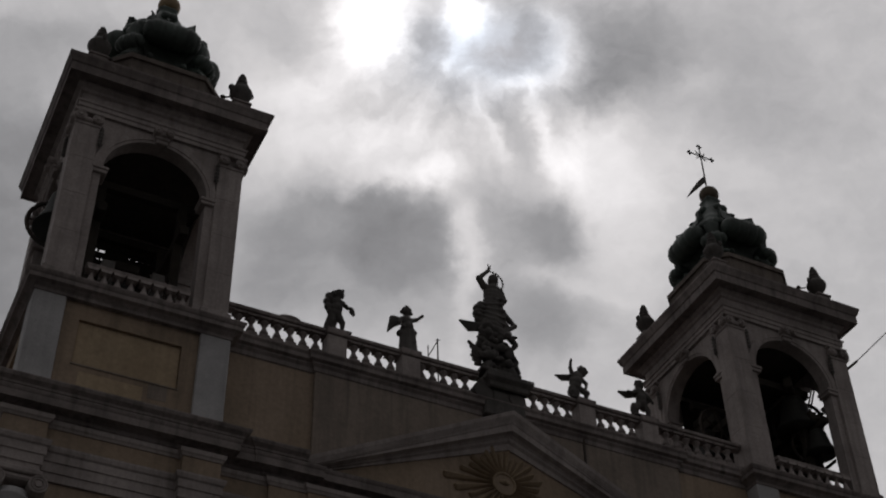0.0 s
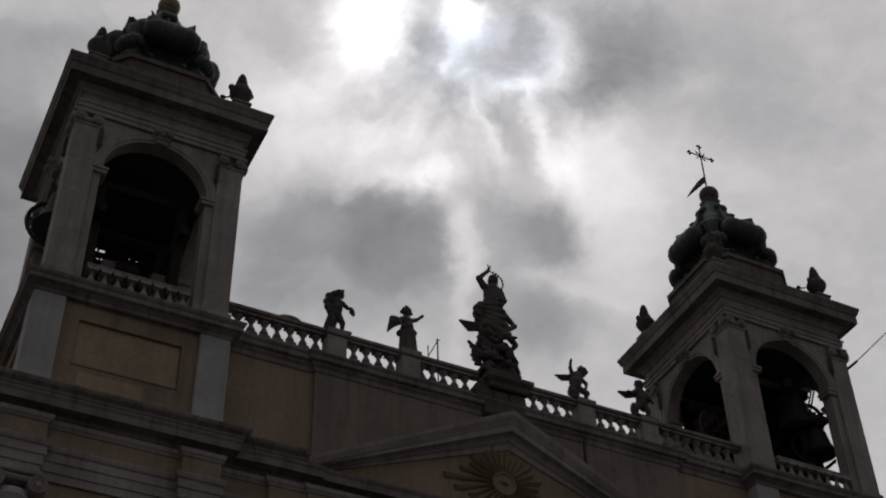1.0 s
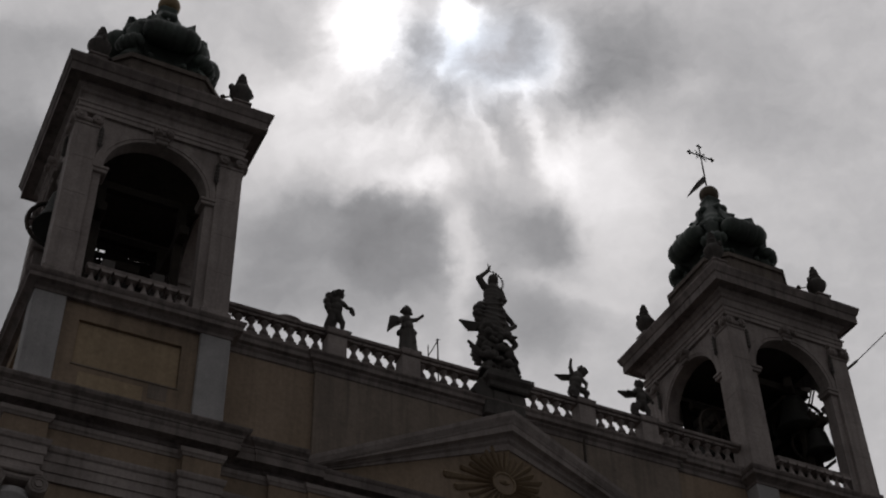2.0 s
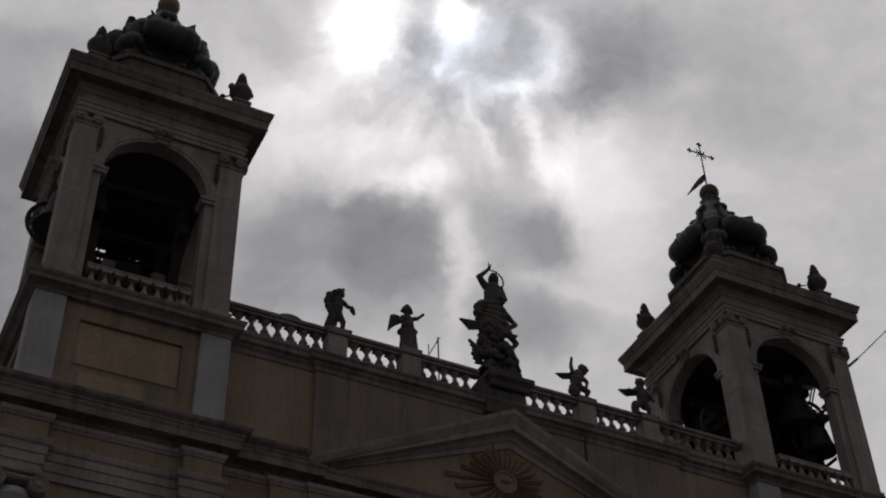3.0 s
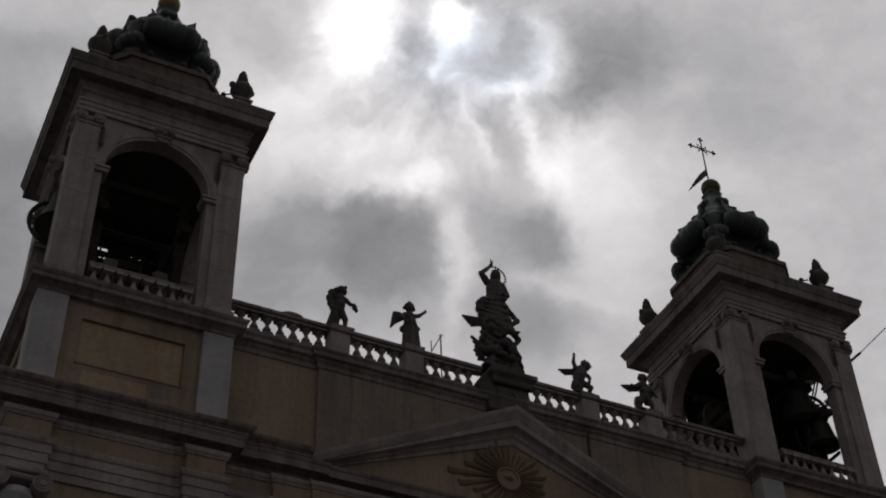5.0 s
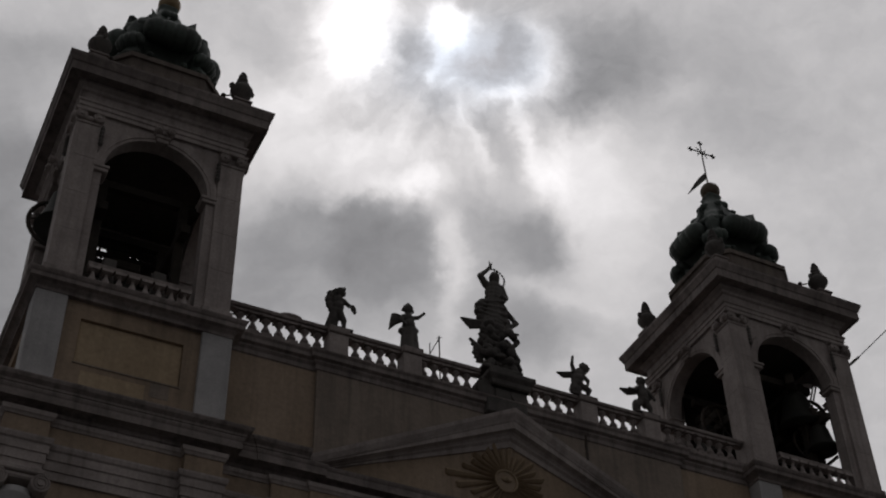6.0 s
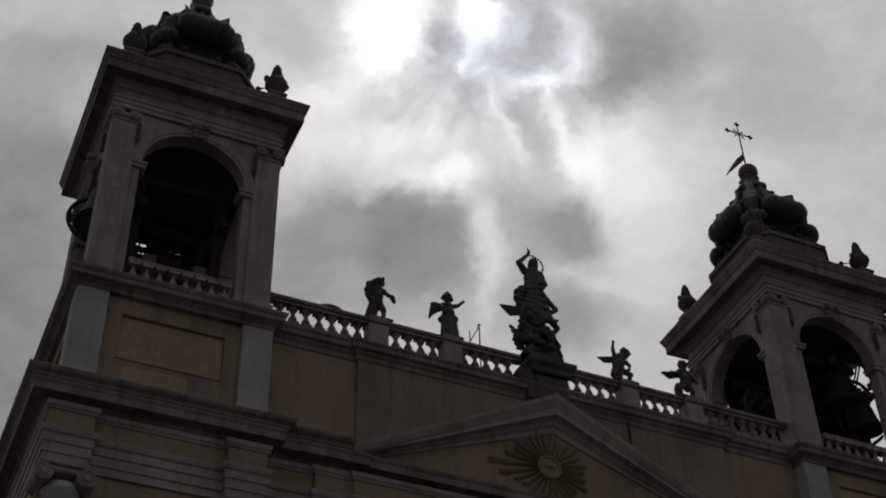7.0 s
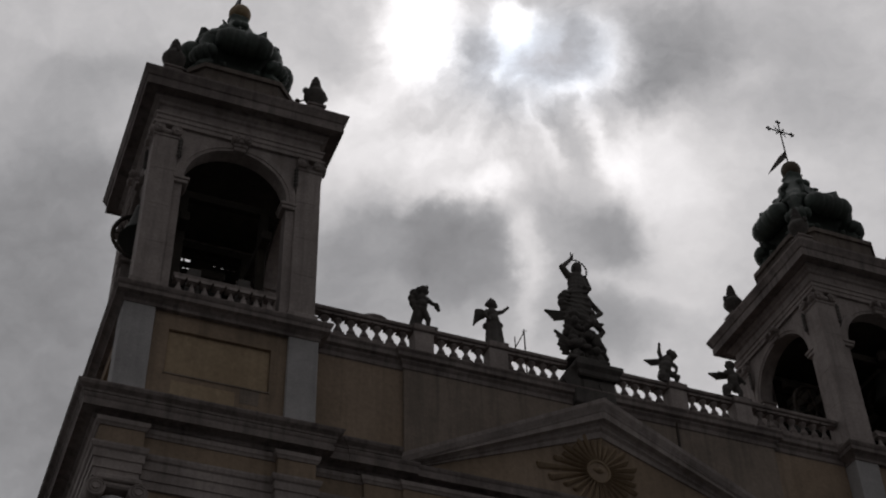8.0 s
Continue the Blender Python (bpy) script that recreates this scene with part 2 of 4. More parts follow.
def finish(bm, name, smooth=False):
    bmesh.ops.remove_doubles(bm, verts=bm.verts, dist=1e-5)
    bmesh.ops.recalc_face_normals(bm, faces=bm.faces)
    me = bpy.data.meshes.new(name)
    bm.to_mesh(me)
    bm.free()
    if smooth:
        me.polygons.foreach_set("use_smooth", [True] * len(me.polygons))
    return me


def part(name, bm, material, parent=None, label="", smooth=False, at=None):
    """One mesh object under a thing or a part. bm: a bmesh, or mesh data to share."""
    me = bm if isinstance(bm, bpy.types.Mesh) else finish(bm, name, smooth)
    if not me.materials:
        me.materials.append(material)
    ob = new(name, me)
    if at is not None:
        ob.matrix_basis = at if isinstance(at, Matrix) else Matrix.Translation(at)
    ob.parent = parent
    return tagged(ob, label)


def box(bm, x0, x1, y0, y1, z0, z1, bevel=0.0):
    r = bmesh.ops.create_cube(bm, size=1.0)
    bmesh.ops.scale(bm, vec=(x1 - x0, y1 - y0, z1 - z0), verts=r["verts"])
    bmesh.ops.translate(bm, vec=((x0 + x1) / 2, (y0 + y1) / 2, (z0 + z1) / 2), verts=r["verts"])
    if bevel:
        bmesh.ops.bevel(bm, geom=list({e for v in r["verts"] for e in v.link_edges}), offset=bevel, segments=1, affect="EDGES")
    return bm


def boxed(*dims, bevel=0.015):
    return box(bmesh.new(), *dims, bevel=bevel)


def sweep(bm, path, profile, closed=False):
    """Run a profile of (out, z) along a plan path, mitred; out is to the right of the way."""
    n = len(path)
    P = [Vector(p) for p in path]
    rings = []
    for i in range(n):
        a = P[i] - P[i - 1] if (closed or i > 0) else P[1] - P[0]
        b = P[(i + 1) % n] - P[i] if (closed or i < n - 1) else P[-1] - P[-2]
        na, nb = Vector((a.y, -a.x)).normalized(), Vector((b.y, -b.x)).normalized()
        m = (na + nb).normalized()
        m /= max(0.2, m.dot(na))
        rings.append([bm.verts.new((P[i].x + m.x * o, P[i].y + m.y * o, z)) for o, z in profile])
    k = len(profile)
    for i in range(n if closed else n - 1):
        r, s = rings[i], rings[(i + 1) % n]
        for j in range(k - 1):
            bm.faces.new((r[j], s[j], s[j + 1], r[j + 1]))
    if not closed:
        for r in (rings[0], rings[-1]):
            bm.faces.new(r)
    return bm


def square(h, cx=0.0, cy=0.0, hy=None):
    hy = h if hy is None else hy
    return [(cx - h, cy + hy), (cx - h, cy - hy), (cx + h, cy - hy), (cx + h, cy + hy)]


def turned(bm, profile, steps=20, at=(0, 0, 0), lobes=0, depth=0.0):
    """A body turned round the z axis from (radius, z)."""
    rings = []
    for r, z in profile:
        ring = []
        for i in range(steps):
            a = 2 * math.pi * i / steps
            q = r * (1 - depth * abs(math.sin(lobes * a / 2)) ** 6) if lobes else r
            ring.append(bm.verts.new((at[0] + q * math.cos(a), at[1] + q * math.sin(a), at[2] + z)))
        rings.append(ring)
    for a, b in zip(rings, rings[1:]):
        for i in range(steps):
            bm.faces.new((a[i], a[(i + 1) % steps], b[(i + 1) % steps], b[i]))
    bm.faces.new(rings[0][::-1])
    bm.faces.new(rings[-1])
    return bm


def ball(bm, c, r, seg=14, turn=None):
    """An ellipsoid; r is one radius or three."""
    r = (r, r, r) if isinstance(r, (int, float)) else r
    m = Matrix.Translation(c) @ (turn.to_4x4() if turn else Matrix()) @ Matrix.Diagonal((*r, 1))
    bmesh.ops.create_uvsphere(bm, u_segments=seg, v_segments=max(6, seg * 2 // 3), radius=1.0, matrix=m)
    return bm


def rod(bm, a, b, r0, r1=None, seg=10):
    """A round bar from a to b, tapering from r0 to r1."""
    a, b = Vector(a), Vector(b)
    m = Matrix.Translation((a + b) / 2) @ (b - a).to_track_quat("Z", "Y").to_matrix().to_4x4()
    bmesh.ops.create_cone(bm, cap_ends=True, segments=seg, radius1=r0, radius2=r0 if r1 is None else r1,
                          depth=(b - a).length, matrix=m)
    return bm


def limb(bm, a, b, r0, r1):
    rod(bm, a, b, r0, r1, 9)
    ball(bm, a, r0 * 1.02, 9)
    ball(bm, b, r1 * 1.05, 9)


def arch_wall(bm, half, y0, y1, z0, z1, open_half, spring, steps=18):
    """A wall from -half to half between y0 and y1 with one round-arched opening down to z0."""
    box(bm, -half, -open_half, y0, y1, z0, z1)
    box(bm, open_half, half, y0, y1, z0, z1)
    pts = [(open_half * math.cos(math.pi * i / steps), spring + open_half * math.sin(math.pi * i / steps)) for i in range(steps + 1)]
    for (xa, za), (xb, zb) in zip(pts, pts[1:]):
        f = [bm.verts.new(p) for p in ((xa, y0, za), (xb, y0, zb), (xb, y0, z1), (xa, y0, z1))]
        g = [bm.verts.new((v.co.x, y1, v.co.z)) for v in f]
        bm.faces.new(f)
        bm.faces.new(g[::-1])
        for i in range(4):
            bm.faces.new((f[i], g[i], g[(i + 1) % 4], f[(i + 1) % 4]))
    return bm


def arch_band(bm, y0, y1, r0, r1, spring, steps=20):
    """A half ring: the moulding round an arch."""
    rows = []
    for i in range(steps + 1):
        a = math.pi * i / steps
        rows.append([bm.verts.new((r * math.cos(a), y, spring + r * math.sin(a))) for r, y in
                     ((r0, y1), (r0, y0), ((r0 * 2 + r1) / 3, y0), ((r0 * 2 + r1) / 3, y0 - 0.03), (r1, y0 - 0.03), (r1, y1))])
    for a, b in zip(rows, rows[1:]):
        for i in range(6):
            bm.faces.new((a[i], b[i], b[(i + 1) % 6], a[(i + 1) % 6]))
    bm.faces.new(rows[0])
    bm.faces.new(rows[-1][::-1])
    return bm


def spiral(bm, c, r, y0, y1, seg=18):
    """An Ionic volute: a disc with a proud rim and eye, its axis along y."""
    for rr, a, b in ((r, y0 + 0.03, y1), (r * 0.34, y0 - 0.02, y1)):
        rod(bm, (c[0], a, c[1]), (c[0], b, c[1]), rr, rr, seg)
    for rr in (r * 0.9, r * 0.6):
        ring = [Vector((c[0] + rr * math.cos(2 * math.pi * i / seg), y0 + 0.02, c[1] + rr * math.sin(2 * math.pi * i / seg))) for i in range(seg)]
        for i in range(seg):
            rod(bm, ring[i], ring[(i + 1) % seg], r * 0.1, r * 0.1, 5)


QUARTER = [Matrix.Rotation(math.pi / 2 * i, 4, "Z") for i in range(4)]


# ---- ground and what closes the place ----
bm = bmesh.new()
bmesh.ops.create_grid(bm, x_segments=8, y_segments=8, size=2500)
tagged(part("ground", bm, PAVING), "grey stone paving of the square", "ground", kind="structure")

bm = bmesh.new()
bmesh.ops.create_uvsphere(bm, u_segments=96, v_segments=48, radius=2400)
backdrop = tagged(part("backdrop", bm, CLOUDS, smooth=True), "broken grey clouds lit from behind by the sun", "sky", kind="structure")


# ---- the bell towers ----
TX, TY = 12.41, 2.8
ZL, ZS, ZE, ZC = 28.5, 33.46, 35.6, 37.42     # ledge, springing, entablature, top of the cornice


def baluster_mesh(h, r):
    """A turned baluster with a low belly."""
    bm = bmesh.new()
    box(bm, -r * 1.15, r * 1.15, -r * 1.15, r * 1.15, 0, h * .1)
    box(bm, -r * 1.25, r * 1.25, -r * 1.25, r * 1.25, h * .88, h)
    turned(bm, [(r * .8, h * .1), (r * .62, h * .15), (r * .7, h * .19), (r * 1.05, h * .34), (r * 1.0, h * .44), (r * .62, h * .62),
                (r * .36, h * .76), (r * .34, h * .82), (r * .72, h * .86), (r * .72, h * .9)], 10)
    return finish(bm, "baluster")


def double_baluster_mesh(h, r):
    """A baluster with two bellies and a thin waist."""
    bm = bmesh.new()
    box(bm, -r * 1.2, r * 1.2, -r * 1.2, r * 1.2, 0, h * .1)
    box(bm, -r * 1.25, r * 1.25, -r * 1.25, r * 1.25, h * .9, h)
    turned(bm, [(r * .8, h * .1), (r * .7, h * .14), (r * 1.0, h * .22), (r * 1.05, h * .28), (r * .8, h * .38), (r * .5, h * .5), (r * .46, h * .58),
                (r * .6, h * .66), (r * .95, h * .76), (r * 1.05, h * .82), (r * .75, h * .88), (r * .8, h * .9)], 10)
    return finish(bm, "baluster")


def capital(parent, m):
    """An Ionic corner capital: abacus, three volutes, drops at its sides."""
    z = ZE
    cap = part("capital", boxed(-.06, .88, -.06, .88, z - .12, z, bevel=.02), STONE, parent, "carved Ionic corner capital", at=m)
    bm = bmesh.new()
    box(bm, .0, .84, .0, .84, z - .62, z - .5, .02)
    ball(bm, (.4, 0, z - .42), (.22, .1, .1), 8)
    part("necking", bm, STONE, cap)
    for c, a in (((.72, -.02), 0), ((.16, -.02), 0), ((-.02, .72), -90), ((-.02, .16), -90)):
        bm = bmesh.new()
        spiral(bm, (0, 0), .19, -.1, .1, 12)
        part("volute", bm, STONE, cap, at=Matrix.Translation((c[0], c[1], z - .34)) @ pose(0, 0, 0, 0, 0, a))
    for x, y in ((.90, -.0), (-.0, .90)):
        bm = turned(bmesh.new(), [(.03, -.55)] + [(.045 + .035 * (k % 2), -.62 - .08 * k) for k in range(10)] + [(.02, -1.46)], 7, (x, y, z))
        part("festoon", bm, STATUE, cap, "dark hanging carved festoon")
    return cap


def copper_body():
    """The core of the copper top: square rings with rounded corners, hollow towards the neck."""
    bm = bmesh.new()
    rings = []
    for w, z in ((1.75, 39.7), (1.6, 40.0), (1.2, 40.3), (1.1, 40.8), (1.15, 41.2), (1.45, 41.6), (1.46, 42.2), (1.34, 42.7), (1.1, 43.0), (.86, 43.3),
                 (.68, 43.65), (.56, 44.0), (.46, 44.25), (.36, 44.5), (.33, 44.75), (.38, 44.82), (.28, 44.98)):
        ring = []
        for i in range(48):
            a = 2 * math.pi * i / 48
            c, k = math.cos(a), math.sin(a)
            r = w / (abs(c) ** 5 + abs(k) ** 5) ** .2
            ring.append(bm.verts.new((r * c, r * k, z)))
        rings.append(ring)
    for a, b in zip(rings, rings[1:]):
        for i in range(48):
            bm.faces.new((a[i], a[(i + 1) % 48], b[(i + 1) % 48], b[i]))
    bm.faces.new(rings[0][::-1])
    bm.faces.new(rings[-1])
    return bm


def lying_roll(r, half, grooves):
    """A roll along y with blunt round ends and grooves across it."""
    prof = []
    for i in range(49):
        y = -1 + i / 24
        prof.append((max(.02, r * (1 - abs(y) ** 4.5) ** .5 * (1 - .09 * abs(math.cos(y * math.pi * grooves / 2)) ** 10)), y * half))
    bm = turned(bmesh.new(), prof, 20)
    bmesh.ops.rotate(bm, verts=bm.verts, matrix=Matrix.Rotation(math.pi / 2, 3, "X"))
    return bm


def slab(bm, edge, y0, y1):
    """A solid of an (x, z) outline between two depths."""
    f = [bm.verts.new((x, y0, z)) for x, z in edge]
    g = [bm.verts.new((x, y1, z)) for x, z in edge]
    bm.faces.new(f)
    bm.faces.new(g[::-1])
    n = len(edge)
    for i in range(n):
        bm.faces.new((f[i], g[i], g[(i + 1) % n], f[(i + 1) % n]))
    return bm


def hood():
    """A plate over the barrel whose ends rise to points, sloping back to the dome."""
    bm = bmesh.new()
    rows = []
    for y, lift in ((-.84, .34), (-.6, .03), (-.3, -.03), (.3, -.03), (.6, .03), (.84, .34)):
        rows.append([bm.verts.new(p) for p in ((1.6, y, 42.3), (1.5, y, 42.66 + lift), (1.34, y, 42.74 + lift), (.85, y * .5, 43.24), (.85, y * .5, 42.8))])
    for a, b in zip(rows, rows[1:]):
        for i in range(5):
            bm.faces.new((a[i], b[i], b[(i + 1) % 5], a[(i + 1) % 5]))
    bm.faces.new(rows[0])
    bm.faces.new(rows[-1][::-1])
    return bm


def console():
    """A scroll that runs down the diagonal from the dome's shoulder to the plinth's corner."""
    bm = bmesh.new()
    rows = []
    for i in range(15):
        q = i / 14
        r = 1.55 + .5 * q + .1 * math.sin(q * math.pi * 2)
        z = 42.4 - 2.35 * q
        w, d = .26 + .05 * math.sin(q * math.pi * 3), .16 + .08 * math.sin(q * math.pi * 2.5) ** 2
        rows.append([bm.verts.new(p) for p in ((r - .5, -w, z - .1), (r + d * .6, -w, z + .05), (r + d, 0, z + .12), (r + d * .6, w, z + .05), (r - .5, w, z - .1))])
    for a, b in zip(rows, rows[1:]):
        for i in range(5):
            bm.faces.new((a[i], b[i], b[(i + 1) % 5], a[(i + 1) % 5]))
    bm.faces.new(rows[0])
    bm.faces.new(rows[-1][::-1])
    for r, z, k in ((1.72, 42.1, .24), (1.95, 41.0, .36), (2.03, 40.2, .16)):
        for y, e in ((0, 1.0), (-.2, .95), (.2, .95), (-.36, .7), (.36, .7)):
            ball(bm, (r, y, z), (k * e, .2, k * e), 12)
    return bm


BARREL = finish(lying_roll(.5, 1.08, 5), "barrel", True)
SMALL_ROLL = finish(lying_roll(.2, .34, 2), "small_roll", True)
HOOD = finish(hood(), "hood")
CONSOLE = finish(console(), "corner_scroll", True)
KNOB = finish(ball(bmesh.new(), (0, 0, 0), .13, 10), "knob", True)
RIB = finish(slab(bmesh.new(), ((.5, 44.0), (.62, 43.95), (.8, 43.6), (1.02, 43.3), (1.32, 43.05), (1.2, 42.9), (.6, 43.2)), -.1, .1), "rib")


def build_tower():
    t = thing("bell_tower", "grey limestone bell tower with open arches and a green copper top", "bell tower", "twin bell towers")
    # lower block with a sunk panel
    bm = boxed(-2.66, 2.66, -2.66, 2.66, 24.3, 28.0)
    part("base_block", bm, PLASTER, t, "ochre plastered block")
    for q in QUARTER:
        bm = bmesh.new()
        box(bm, -2.05, 2.05, -2.8, -2.66, 27.38, 28.0)
        box(bm, -2.05, 2.05, -2.8, -2.66, 24.3, 25.85)
        box(bm, -2.05, -1.52, -2.8, -2.66, 25.85, 27.38)
        box(bm, 1.52, 2.05, -2.8, -2.66, 25.85, 27.38)
        surround = part("panel_surround", bm, PLASTER, t, "ochre plaster surround", at=q)
        part("panel", boxed(-1.515, 1.515, -2.70, -2.62, 25.855, 27.375), PANEL, surround, "orange-ochre sunk panel")
        part("panel_sill", boxed(-1.56, 1.56, -2.83, -2.795, 25.80, 25.855, bevel=.008), GREY, surround, "thin moulded sill")
        for x0, x1, z0, z1 in ((-1.3, .55, 25.0, 25.62), (.7, 1.25, 25.3, 25.8)):
            part("plaster_patch", boxed(x0, x1, -2.806, -2.79, z0, z1, bevel=.003), PANEL if x0 < 0 else GREY, surround, "patch of newer plaster")
        bm = boxed(2.0, 2.93, -2.93, -2.0, 24.3, 28.0, bevel=.025)
        part("corner_pilaster", bm, PALE, t, "pale granite corner pilaster", at=q)
    bm = sweep(bmesh.new(), square(2.8), [(0, 27.95), (.16, 27.95), (.16, 28.06), (.2, 28.1), (.28, 28.16), (.4, 28.2), (.4, 28.34),
                                          (.44, 28.38), (.48, 28.46), (.48, 28.5), (-.7, 28.52), (-.7, 27.95)], True)
    part("ledge", bm, CORNICE, t, "sooty moulded ledge")
    # floor in the shade-toned interior colour
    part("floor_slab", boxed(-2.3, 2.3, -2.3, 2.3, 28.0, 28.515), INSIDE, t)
    # arched belfry
    for i, q in enumerate(QUARTER):
        bm = arch_wall(bmesh.new(), 2.7 if i % 2 == 0 else 2.2, -2.68, -2.2, ZL, ZE, 1.7, ZS)
        part("arched_wall", bm, STONE, t, "grey stone wall with a round arch", at=q)
        part("archivolt", arch_band(bmesh.new(), -2.74, -2.6, 1.695, 2.02, ZS), STONE, t, at=q)
        for s in (-1, 1):
            bm = bmesh.new()
            a, b = sorted((s * 1.5, s * 2.04))
            box(bm, a, b, -2.82, -2.15, ZS - .12, ZS, .02)
            box(bm, a + .04, b - .04, -2.78, -2.18, ZS - .26, ZS - .12, .02)
            part("impost", bm, STONE, t, at=q)
        bm = bmesh.new()
        for z, w, y in ((35.22, .2, -2.86), (35.36, .24, -2.92), (35.48, .3, -2.98)):
            box(bm, -w, w, y, -2.6, z - .1, z + .1, .03)
        spiral(bm, (-.2, 35.5), .14, -3.1, -2.9, 10)
        spiral(bm, (.2, 35.5), .14, -3.1, -2.9, 10)
        part("keystone", bm, STONE, t, "carved scroll keystone", at=q)
        for k in range(4):
            a, b = ZL + .5 + 1.525 * k, ZL + .5 + 1.525 * (k + 1)
            part("pier_block", boxed(1.98, 2.8, -2.8, -1.98, a, b, bevel=.009), STONE, t, "squared stone pier block", at=q)
        bm = boxed(1.9, 2.88, -2.88, -1.9, ZL + .015, ZL + .5, bevel=.03)
        part("pier_foot", bm, STONE, t, at=q)
        capital(t, q @ pose(2.84, -2.84, 0, 0, 0, 90))
        # parapet in the opening
        bm = bmesh.new()
        box(bm, -1.6, 1.6, -2.76, -2.5, 29.42, 29.58, .02)
        box(bm, -1.6, 1.6, -2.76, -2.5, ZL + .02, ZL + .14)
        rail = part("parapet_rail", bm, CORNICE, t, at=q)
        for x in ((-.9, .65) if i == 0 else ()):
            part("stub_post", boxed(x - .2, x + .2, -2.3, -1.95, ZL + .02, 30.25, bevel=.02), STATUE, rail, "square stub post")
        bal = baluster_mesh(.8, .13)
        for k in range(8):
            part("baluster", bal, STONE, rail, at=(-1.4 + .4 * k, -2.63, ZL + .12))
    # ceiling coloured dark as well, to deepen the shade behind the arches
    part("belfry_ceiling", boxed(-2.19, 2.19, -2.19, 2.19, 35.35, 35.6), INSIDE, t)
    bm = bmesh.new()
    box(bm, -2.7, 2.7, -2.7, 2.7, ZE, 37.3)
    part("entablature", sweep(bm, square(2.72), [(0, ZE), (.06, ZE), (.06, 35.76), (.1, 35.78), (.1, 35.93), (.15, 35.96), (.15, 36.03),
         (.02, 36.06), (.02, 36.42), (.1, 36.46), (.12, 36.56), (.25, 36.66), (.25, 36.74), (-.02, 36.75), (-.02, ZE)], True), STONE, t, "stone entablature")
    part("cornice", sweep(bmesh.new(), square(2.72), [(.2, 36.742), (.58, 36.76), (.58, 36.7), (.64, 36.7), (.64, 37.05), (.68, 37.08), (.72, 37.2),
         (.78, 37.34), (.78, ZC), (.0, 37.62), (-1.2, 37.9), (-1.2, 36.8)], True), CORNICE, t, "sooty projecting cornice")
    # plinth and copper top
    bm = bmesh.new()
    box(bm, -2.2, 2.2, -2.2, 2.2, 37.5, 38.3, .03)
    for w, c, z0, z1 in ((2.0, 1.3, 38.29, 39.6), (2.08, 1.36, 39.59, 39.8)):
        eight = [(-w, -c), (-c, -w), (c, -w), (w, -c), (w, c), (c, w), (-c, w), (-w, c)]
        f, g = ([bm.verts.new((x, y, z)) for x, y in eight] for z in (z0, z1))
        bm.faces.new(f[::-1])
        bm.faces.new(g)
        for i in range(8):
            bm.faces.new((f[i], f[(i + 1) % 8], g[(i + 1) % 8], g[i]))
    part("roof_plinth", bm, BROWN, t, "brown stone plinth")
    roof = part("dome", copper_body(), COPPER, t, "square green copper dome with hollow sides", smooth=True)
    for k in range(4):
        q = Matrix.Rotation(math.pi / 2 * k, 4, "Z")
        h = q @ Matrix.Rotation(math.pi / 4, 4, "Z")
        barrel = part("barrel", BARREL, COPPER, roof, "lying ribbed copper barrel", at=q @ Matrix.Translation((1.7, 0, 41.68)))
        part("hood", HOOD, COPPER, roof, "copper hood with pointed ends", at=q)
        part("small_roll", SMALL_ROLL, COPPER, roof, at=q @ Matrix.Translation((.56, 0, 44.02)))
        part("rib", RIB, COPPER, roof, at=q)
        part("corner_scroll", CONSOLE, COPPER, roof, "copper scroll running down to the corner", at=h)
        for y in (-.62, .62):
            part("knob", KNOB, COPPER, roof, at=q @ Matrix.Translation((1.45, y, 40.6)))
    orb = part("orb", ball(bmesh.new(), (.04, 0, 45.3), .43, 24), GILT, t, "worn gilded ball", smooth=True)
    bm = bmesh.new()
    rod(bm, (0, 0, 45.7), (0, 0, 48.2), .035, .03, 8)
    rod(bm, (-.58, 0, 47.75), (.58, 0, 47.75), .03, .03, 8)
    for x, z in ((-.6, 47.75), (.6, 47.75), (0, 48.35)):
        for dx, dz in ((0, 0), (.09, 0), (-.09, 0), (0, .09), (0, -.09)):
            ball(bm, (x + dx, 0, z + dz), .05, 8)
    for s in (-1, 1):
        for u in (-1, 1):
            rod(bm, (s * .06, 0, 47.75 + u * .06), (s * .27, 0, 47.75 + u * .27), .022, .012, 6)
            ball(bm, (s * .2, 0, 47.75 + u * .13), .04, 6)
    part("cross", bm, IRON, orb, "wrought iron cross")
    bm = bmesh.new()
    edge = ((.02, 46.5), (.02, 46.12), (.5, 46.1), (1.2, 46.08), (.75, 46.34), (.4, 46.48))
    f = [bm.verts.new((-.012, y, z)) for y, z in edge]
    g = [bm.verts.new((.012, y, z)) for y, z in edge]
    bm.faces.new(f)
    bm.faces.new(g[::-1])
    for i in range(6):
        bm.faces.new((f[i], g[i], g[(i + 1) % 6], f[(i + 1) % 6]))
    part("weather_vane", bm, IRON, orb, "iron pennant vane", at=Matrix.Rotation(radians(11), 4, "Z"))
    return t


tower = build_tower()
tower.location = (-TX, TY, 0)
other = copy_thing(tower, Matrix.Translation((TX, TY, 0)))
for o in [c for r in other.children for c in r.children if c.name.startswith("stub_post")]:
    bpy.data.objects.remove(o)
for o in other.children:
    if o.name.startswith("orb"):
        o.data = o.data.copy()
        o.data.materials[0] = TARNISH
        tagged(o, "dull tarnished ball")


